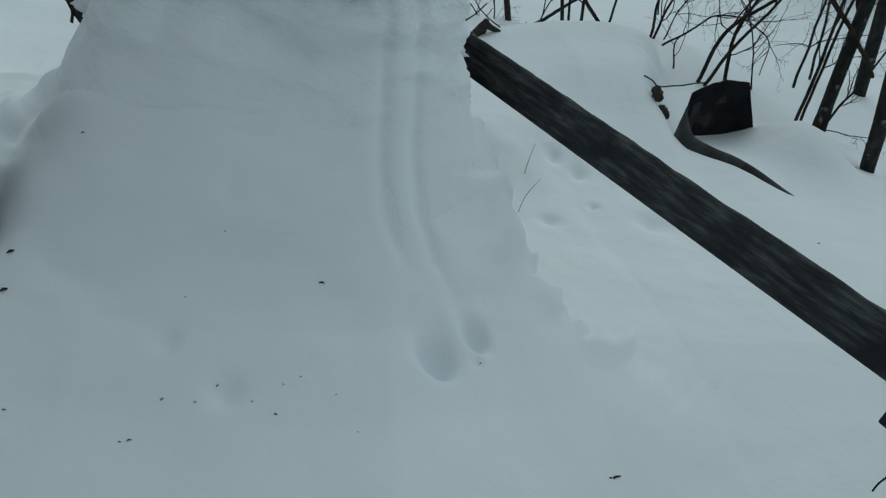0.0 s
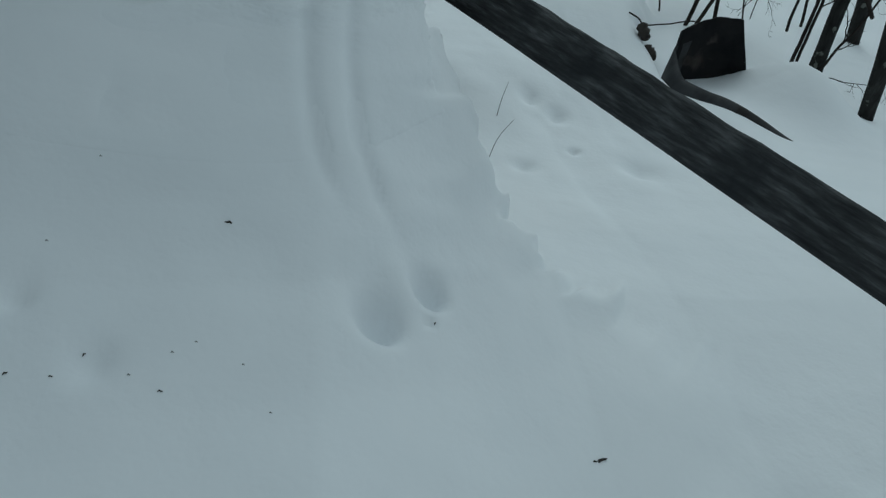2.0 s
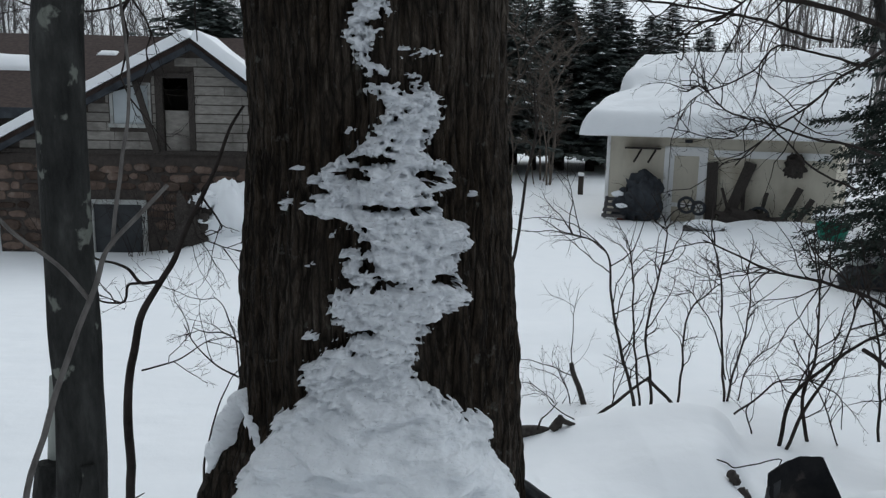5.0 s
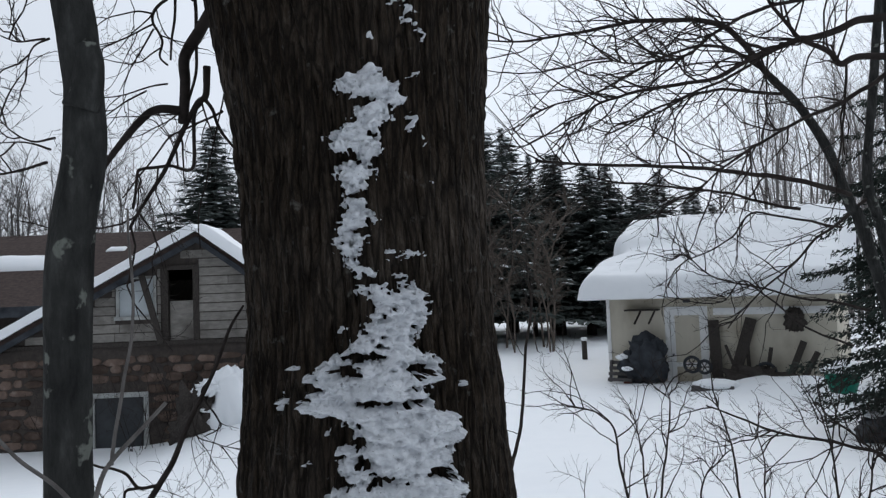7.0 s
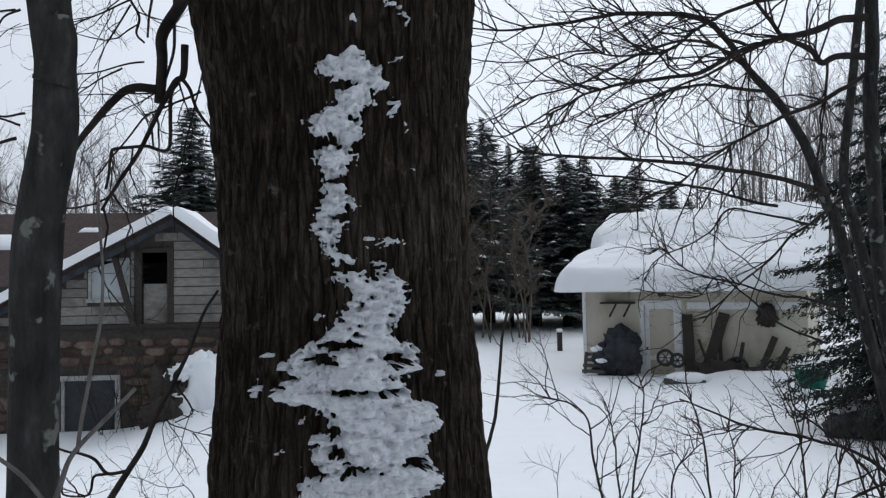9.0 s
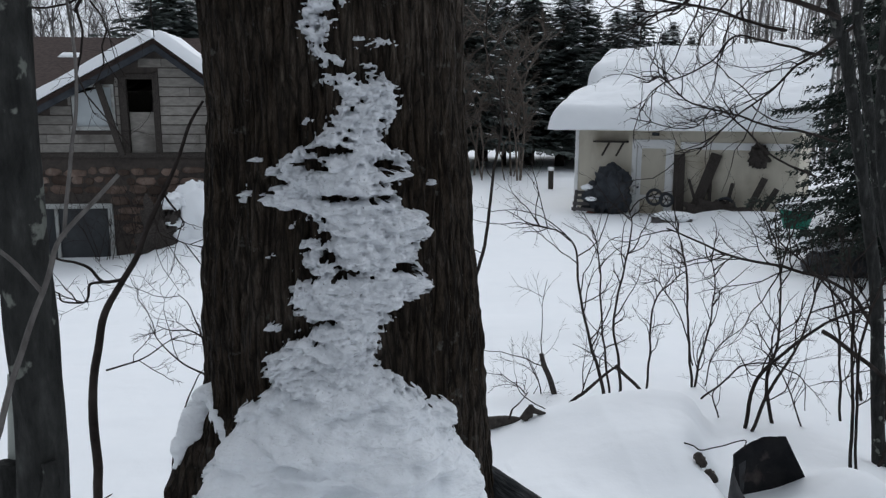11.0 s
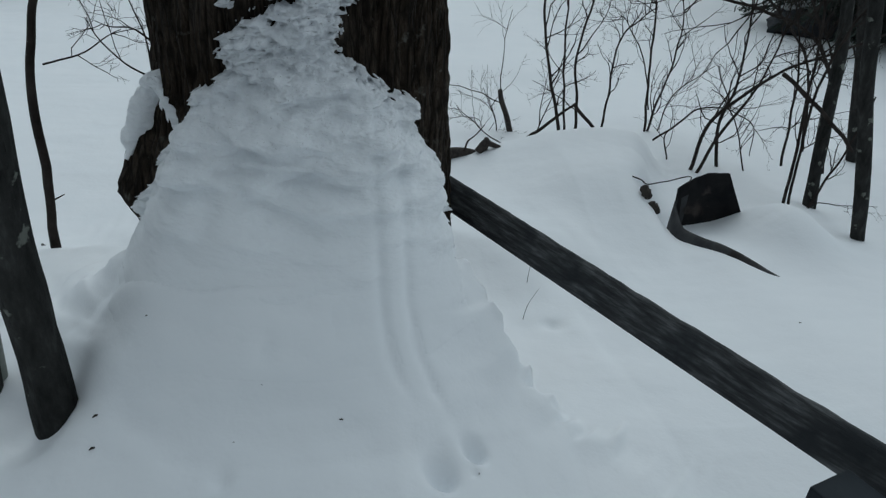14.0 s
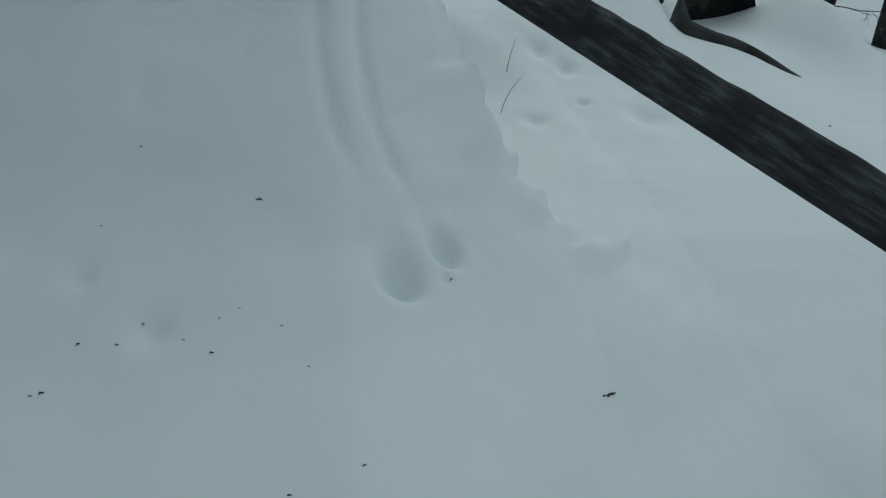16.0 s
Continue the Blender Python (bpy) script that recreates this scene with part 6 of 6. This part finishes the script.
for s in (-1, 1):
    v = []
    bm = bmesh.new()
    for e in (-0.10, 0.03):
        for x in (0.0, REACH[s]):
            for y in (-0.40, -0.352):
                v.append(bm.verts.new((RIDGE + s * x, y, gable_top(RIDGE + s * x) + e)))
    for f in ((0, 2, 6, 4), (1, 5, 7, 3), (0, 1, 3, 2), (4, 6, 7, 5), (0, 4, 5, 1), (2, 3, 7, 6)):
        bm.faces.new([v[k] for k in f])
    part("rake_board", bm, TARP, house)
    pad = snow_pad("roof_snow", 0.0, REACH[s] + 0.05, -0.45, 1.2, lambda x, y: 0.145 - x * FALLS[s], 0.24, "ridge of white snow lying along the gable roof edge", nx=60, ny=16, edge=0.16, seed=4.0 + s)
    pad.matrix_basis = Matrix.Translation((HX + RIDGE, HY, HB + APEX)) @ Matrix.Diagonal((s, 1, 1, 1))
    tagged(pad, category="snow")


GREY_TRIM = surface("greyed_trim", [(0.3, (0.34, 0.35, 0.34)), (0.7, (0.46, 0.47, 0.455))], 5, rough=0.75, bump=0.15, stain=(0.20, 0.19, 0.175), stain_scale=4, stain_at=(0.5, 0.7))


def window(x0, x1, z0, z1, parent, glass, label, f=0.07, bars=()):
    w = part("window", bmesh.new(), GREY_TRIM, parent, label)
    boxed("frame", (x0, x0 + f, -0.03, 0.05, z0, z1), GREY_TRIM, w)
    boxed("frame", (x1 - f, x1, -0.03, 0.05, z0, z1), GREY_TRIM, w)
    boxed("frame", (x0 + f, x1 - f, -0.03, 0.05, z1 - f, z1), GREY_TRIM, w)
    boxed("sill", (x0 - 0.03, x1 + 0.03, -0.06, 0.05, z0 - 0.04, z0 + f * 0.6), GREY_TRIM, w)
    for b in bars:
        boxed("mullion", (b - 0.03, b + 0.03, -0.03, 0.05, z0 + f * 0.6, z1 - f), GREY_TRIM, w)
    boxed("pane", (x0 + f, x1 - f, 0.02, 0.03, z0 + f * 0.6, z1 - f), glass, w, bevel=0.0)
    return w


window(-1.53, -0.71, 1.72 - HB, 2.58 - HB, house, BLIND, "white-framed window with a pale drawn blind", 0.06)
window(-3.0, -0.9, 0.15, 1.45, house, GLASSY, "white-framed dark basement window", 0.1, (-2.02,))
hatch = boxed("loft_door", (-0.46, 0.02, 0.06, 0.10, BAND, 2.04 - HB), SIDING, house, "grey half door below a dark opening")
boxed("door_frame", (-0.60, -0.47, -0.04, 0.06, BAND, 2.72 - HB), DARK_WOOD, house)
boxed("door_frame", (0.04, 0.16, -0.04, 0.06, BAND, 2.81 - HB), DARK_WOOD, house)
boxed("door_frame", (-0.47, 0.04, -0.04, 0.06, 2.68 - HB, 2.78 - HB), DARK_WOOD, house)
prop = thing("prop_pole", "weathered pole leaning across the gable window", "pole", (HX - 0.58, HY - 0.15, 1.18))
boxed("pole", (-0.06, 0.06, -0.03, 0.03, 0.0, 1.45), DARK_WOOD, prop, m=pose(0, 0, 0, 0, -15, 0))
# the long wing behind, its roof falling towards the yard
wing = thing("house_wing", "long low brown-roofed wing behind the stone house", "house", (-10.5, 19.0, -0.95))
boxed("wall", (-6, 6, 0, 4, 0, 3.6), DARK_WOOD, wing)
bm = bmesh.new()
v = [bm.verts.new(p) for p in ((-6.4, -2.6, 2.99), (6.4, -2.6, 2.99), (6.4, 3.2, 5.15), (-6.4, 3.2, 5.15), (-6.4, -2.6, 2.84), (6.4, -2.6, 2.84), (6.4, 3.2, 5.0), (-6.4, 3.2, 5.0))]
for f in ((0, 1, 2, 3), (7, 6, 5, 4), (0, 4, 5, 1), (1, 5, 6, 2), (2, 6, 7, 3), (3, 7, 4, 0)):
    bm.faces.new([v[k] for k in f])
part("roof", bm, ROOFING, wing)
boxed("fascia", (-6.4, 6.4, -2.65, -2.6, 2.76, 3.0), TARP, wing)
pad = snow_pad("roof_snow", 0.0, 3.4, -0.1, 0.8, lambda x, y: 3.70 + (y + 0.7) * 0.372, 0.20, "patch of white snow left on the brown roof", nx=40, ny=24, edge=0.45, seed=9.0, slip=-0.6)
pad.matrix_basis = pose(-12.6, 19.0, -0.945)
tagged(pad, category="snow")
pad = snow_pad("roof_snow", 0.0, 0.5, 1.3, 1.6, lambda x, y: 3.70 + (y + 0.7) * 0.372, 0.08, "small patch of snow left on the brown roof", nx=16, ny=10, edge=0.25, seed=12.0)
pad.matrix_basis = pose(-8.5, 19.0, -0.945)
tagged(pad, category="snow")
# snow-laden heap by the house
lumpy("snow_drift", (-3.42, 13.6, -0.25), (0.55, 0.55, 0.98), SNOW, "tall rounded heap of snow against the stone house", "snow", 15.0, amp=0.30, scale=2.0)
lumpy("snow_lump", (-3.78, 13.4, 0.42), (0.30, 0.3, 0.16), SNOW, "ragged snow ledge overhanging dark brush at the house", "snow", 23.0, amp=0.5, scale=2.2)
lumpy("snow_lump", (-3.80, 13.35, 0.05), (0.20, 0.25, 0.10), SNOW, "ragged snow ledge overhanging dark brush at the house", "snow", 27.0, amp=0.5, scale=2.2)
lumpy("brushwood", (-4.02, 13.35, -0.40), (0.40, 0.30, 0.72), DARK_WOOD, "dark brush heap overhung by snow at the house", "heap", 18.0, amp=0.6, scale=3)

for k, (x, y, h) in enumerate(((-6.9, 14.5, 1.5), (-5.4, 14.4, 1.7), (-4.6, 14.3, 1.9), (-4.0, 14.3, 1.6))):
    brush = tree_at("shrub", "thin brown leafless brush growing against the stone house", (x, y, -0.95), "brush by the house")
    rng = random.Random(60 + k)
    stems = Tubes()
    for _ in range(9):
        stems.twig(rng, (rng.uniform(-0.35, 0.35), rng.uniform(-0.15, 0.15), 0.0), (rng.uniform(-0.5, 0.5), -0.1, 1.0), h * rng.uniform(0.7, 1.1), 0.008, 2, 4, bend=0.3, kids=(3, 5))
    stems.put("stem", TWIG, brush)

# ---- conifers and far woods ----
def conifer(name, height, reach, boughs, label, seed, first=0.10, clumps=0.35, sprays=6, needle=0.32, droop=0.35, at=(0, 0, 0), power=0.85, ragged=0.25, hang=0.0, green=None, blade=1.0, loose=1.0):
    """A spruce: trunk, drooping boughs set all the way up it and fringed with needle sprays, and snow on some of them."""
    rng = random.Random(seed)
    ob = thing(name, label, "tree", at)
    t = Tubes()
    t.tube([(0, 0, -0.3), (0.02, 0, height * 0.5), (0, 0, height)], [height * 0.014, height * 0.009, 0.01], 8)
    bv, bf, sv, sf = [], [], [], []
    up = Vector((0, 0, 1))
    for w in range(boughs):
        f = first + (1 - first) * (w + rng.random()) / boughs
        z = height * f
        span = reach * (1 - f) ** power * rng.uniform(0.55, 1.0 + ragged) + 0.05 * height * (1 - f) + 0.08
        a = w * 2.4 + rng.gauss(0, 0.4)
        out = Vector((math.cos(a), math.sin(a), 0))
        side = Vector((-out.y, out.x, 0))
        small = 0.32 + 0.68 * min(1.0, (1 - f) * 2.2)
        n = max(3, int(span / needle * 1.6 / small))
        sag = droop * rng.uniform(0.6, 1.3)
        pts = [up * z + out * (span * k / n) + up * (span * (0.18 * k / n - sag * (k / n) ** 2 + 0.12 * (k / n) ** 3)) for k in range(n + 1)]
        t.tube([pts[0], pts[n // 2], pts[-1]], [0.008 + 0.006 * span, 0.005 + 0.003 * span, 0.003], 4, cap=False)
        for k in range(1, n + 1):
            e = k / n
            for _ in range(sprays):
                s = rng.choice((-1, 1))
                p = pts[k].lerp(pts[k - 1], rng.random()) + Vector((rng.gauss(0, 0.1), rng.gauss(0, 0.1), rng.gauss(0, 0.06))) * (needle * small * loose)
                d = (side * (s * rng.uniform(0.2, 1.0)) + out * rng.uniform(0.3, 1.0) + up * rng.uniform(-0.75 - hang, 0.05 + 0.3 * hang)).normalized() * (needle * small * rng.uniform(0.6, 1.3) * (1.15 - 0.5 * e))
                b = d.cross(Vector((rng.gauss(0, 0.6), rng.gauss(0, 0.6), rng.gauss(0, 1)))).normalized() * (d.length * rng.uniform(0.12, 0.24) * blade)
                m0 = len(bv)
                bv.extend((p - b * 0.3, p + d * 0.35 + b, p + d * 0.6 + b * 0.5, p + d * 0.75 + b * 0.8, p + d, p + d * 0.7 - b * 0.7, p + d * 0.45 - b))
                bf.append((m0, m0 + 1, m0 + 2, m0 + 3, m0 + 4, m0 + 5, m0 + 6))
        if rng.random() < clumps:
            k = rng.randint(max(1, n // 2), n)
            p = pts[k] + up * (0.08 * needle)
            sx = rng.uniform(0.10, 0.42) * needle
            m0 = len(sv)
            ring = [(math.cos(u), math.sin(u)) for u in np.linspace(0, 6.283, 8)[:-1]]
            for h, r in ((-0.15, 1.0), (0.25, 0.7)):
                for c, s in ring:
                    sv.append(p + out * (sx * c * r * rng.uniform(1.0, 2.2)) + side * (sx * s * r * rng.uniform(0.3, 1.1)) + up * (h * sx * 0.7 - 0.7 * sx * r * max(c, 0) + rng.gauss(0, 0.12) * sx))
            sv.append(p + up * (0.35 * sx))
            for i in range(7):
                sf.append((m0 + i, m0 + (i + 1) % 7, m0 + 7 + (i + 1) % 7, m0 + 7 + i))
                sf.append((m0 + 7 + i, m0 + 7 + (i + 1) % 7, m0 + 14))
    t.put("trunk", TWIG, ob)
    shape("crown", bv, bf, green or NEEDLE, ob, smooth=False)
    if sv:
        shape("snow_clumps", sv, sf, SNOW, ob, "scraps of snow on the boughs")
    return ob


def at_ground(x, y):
    return (x, y, ground_z(x, y) - 0.05)


spruce_a = conifer("spruce", 9.8, 2.3, 330, "tall dark spruce flecked with snow at the yard's edge", 3, clumps=0.62, at=at_ground(4.3, 33), power=1.15)
tagged(spruce_a, group="spruces at the yard's edge")
spruce_b = conifer("spruce", 8.6, 2.2, 290, "tall dark spruce flecked with snow at the yard's edge", 8, clumps=0.62, at=at_ground(5.6, 33.5), power=1.1)
tagged(spruce_b, group="spruces at the yard's edge")
rng = random.Random(21)
for x, y, h in ((3.0, 31, 9.6), (6.9, 34, 8.6), (8.1, 33, 8.0), (9.3, 34, 8.1), (10.7, 33.5, 7.0), (12.0, 35, 6.6), (3.4, 36, 11), (5.2, 38, 10.4), (7.4, 38, 9.4), (9.9, 39, 8.6), (13.9, 40, 8.6), (15.8, 41, 7.0), (2.2, 35, 10.5), (11.5, 40, 7.8), (17.5, 44, 8.0), (19.5, 46, 7.4), (14.8, 45, 8.6), (-6.6, 24.5, 8.8), (-5.2, 27, 8.0)):
    src, base = (spruce_a, 9.8) if rng.random() < 0.5 else (spruce_b, 8.6)
    ob = copy_thing(src, pose(0, 0, 0))
    ob.matrix_basis = pose(*at_ground(x, y), 0, 0, rng.uniform(0, 360)) @ Matrix.Diagonal((h / base * 2.1, h / base * 2.1, h / base, 1))
conifer("hemlock", 6.4, 2.05, 560, "dark hemlock with drooping boughs holding a little snow", 14, first=0.05, clumps=0.06, sprays=17, needle=0.125, droop=0.5, at=at_ground(8.2, 9.4), power=0.3, ragged=0.3, hang=0.7, green=DARK_NEEDLE, blade=0.8, loose=3.4)
conifer("hemlock", 3.2, 1.5, 130, "low dark hemlock with drooping boughs over the snow", 15, first=0.08, clumps=0.06, sprays=14, needle=0.12, droop=0.65, at=at_ground(8.5, 10.2), power=0.6, ragged=0.3, hang=0.8, green=DARK_NEEDLE, blade=0.6, loose=4.0)


def far_woods(name, spots, label, seed, fine=2, girth=0.09, bark=FAR_TWIG):
    rng = random.Random(seed)
    t = Tubes()
    for x, y, h in spots:
        z = lerp_rows(FALL, y) - 0.3
        pts = curve([(x, y, z), (x + rng.gauss(0, 0.15), y, z + h * 0.4), (x + rng.gauss(0, 0.4), y, z + h * 0.75), (x + rng.gauss(0, 0.6), y, z + h)], 8)
        t.tube(pts, [girth * h / 9 * (1 - 0.11 * k) for k in range(8)], 4, cap=False)
        for k in range(2, 8):
            for _ in range(rng.randint(2, 4)):
                a = rng.uniform(0, 6.283)
                t.twig(rng, pts[k], (math.cos(a), math.sin(a) * 0.5, rng.uniform(0.5, 1.5)), h * rng.uniform(0.12, 0.26), 0.29 * girth, fine - 1, 3, bend=0.22, lift=0.1, kids=(3, 5), segs=4)
    ob = t.put(name, bark)
    return tagged(ob, label, "woods", kind="stuff")


rng = random.Random(31)
far_woods("bare_woods", [(rng.uniform(-40, -9), rng.uniform(36, 52), rng.uniform(7.2, 10.5)) for _ in range(170)], "grey leafless woods beyond the house", 41, girth=0.065)
# these stand in haze, carried by their paler wood colour
far_woods("bare_woods", [(rng.uniform(19, 40), rng.uniform(32, 46), rng.uniform(8, 14)) for _ in range(190)], "grey leafless woods beyond the shed", 42, girth=0.05, bark=HAZED_WOOD)
far_woods("bare_woods", [(rng.uniform(-8, 28), rng.uniform(52, 70), rng.uniform(7, 11)) for _ in range(60)], "grey leafless woods beyond the spruces", 43)

THICKET = surface("brown_thicket", [(0.3, (0.10, 0.082, 0.07)), (0.7, (0.17, 0.145, 0.125))], 1.0, (1, 1, 0.4), 0.9, 0.0, spec=0.1)
thicket = far_woods("thicket", [(rng.uniform(2.2, 5.2), rng.uniform(25, 28), rng.uniform(2.5, 6.0)) for _ in range(13)], "brown leafless brush in front of the spruces", 44, 3)
thicket.data.materials[0] = THICKET

# ---- pieces of the walls ----
rng = random.Random(51)
z, row = BAND + 0.03, 0
while z < APEX - 0.25:
    h = 0.17
    up = APEX - 0.05 - z - h * 0.6
    spans = [(max(-3.85, RIDGE - up / FALLS[-1]), min(2.55, RIDGE + up / FALLS[1]))]
    for o in OPEN:
        if o[2] - 0.05 < z + h and z < o[3] + 0.05:
            spans = [q for a, b in spans for q in ((a, min(b, o[0] - 0.02)), (max(a, o[1] + 0.02), b)) if q[1] - q[0] > 0.03]
    cells = []
    for a, b in spans:
        x = a
        while x < b - 0.02:
            wd = rng.choice((0.45, 0.6, 0.75, 0.95))
            xa, xb = x + 0.005, min(x + wd, b) - 0.005
            x += wd
            if xb - xa > 0.02:
                cells.append((xa, xb))
    for xa, xb in cells:
        t = rng.uniform(0.012, 0.024)
        piece = mesh_of("shingle", [(xa, 0, z), (xb, 0, z), (xb, 0, z + h), (xa, 0, z + h), (xa, -t, z + 0.004), (xb, -t, z + 0.004), (xb, -t * 0.5, z + h - 0.006), (xa, -t * 0.5, z + h - 0.006)], [(4, 5, 6, 7), (0, 1, 5, 4), (1, 2, 6, 5), (3, 0, 4, 7), (2, 3, 7, 6)], False)
        piece.materials.append(SIDING)
        ob = new("shingle", piece)
        ob.parent = gable
    z += h + 0.016
    row += 1
z = 0.1
while z < BAND - 0.15:
    h = rng.uniform(0.14, 0.30)
    x = -3.9
    while x < 2.4:
        wd = rng.uniform(0.18, 0.55)
        cx, cz, hh = x + wd / 2, z + h / 2 + rng.uniform(-0.03, 0.03), h * rng.uniform(0.75, 1.1)
        x += wd
        if cz + hh / 2 > BAND - 0.08 or (-3.15 < cx < -0.75 and cz < 1.58) or rng.random() < 0.05:
            continue
        n, t = 9, rng.uniform(0.015, 0.045)
        outer = []
        for k in range(n):
            a = 2 * math.pi * (k + rng.uniform(-0.25, 0.25)) / n
            c, sn = math.cos(a), math.sin(a)
            q = (abs(c) ** 3.2 + abs(sn) ** 3.2) ** (-1 / 3.2) * rng.uniform(0.88, 1.04)
            outer.append((cx + wd * 0.49 * c * q, cz + hh * 0.49 * sn * q))
        vs = [(a, 0.0, b) for a, b in outer] + [(cx + (a - cx) * 0.88, -t, cz + (b - cz) * 0.86) for a, b in outer] + [(cx, -t * 1.1, cz)]
        fs = [(k, (k + 1) % n, n + (k + 1) % n, n + k) for k in range(n)] + [(n + k, n + (k + 1) % n, 2 * n) for k in range(n)]
        piece = mesh_of("stone", vs, fs, False)
        piece.materials.append(STONE)
        ob = new("stone", piece)
        ob.parent = footing
    z += h + 0.01
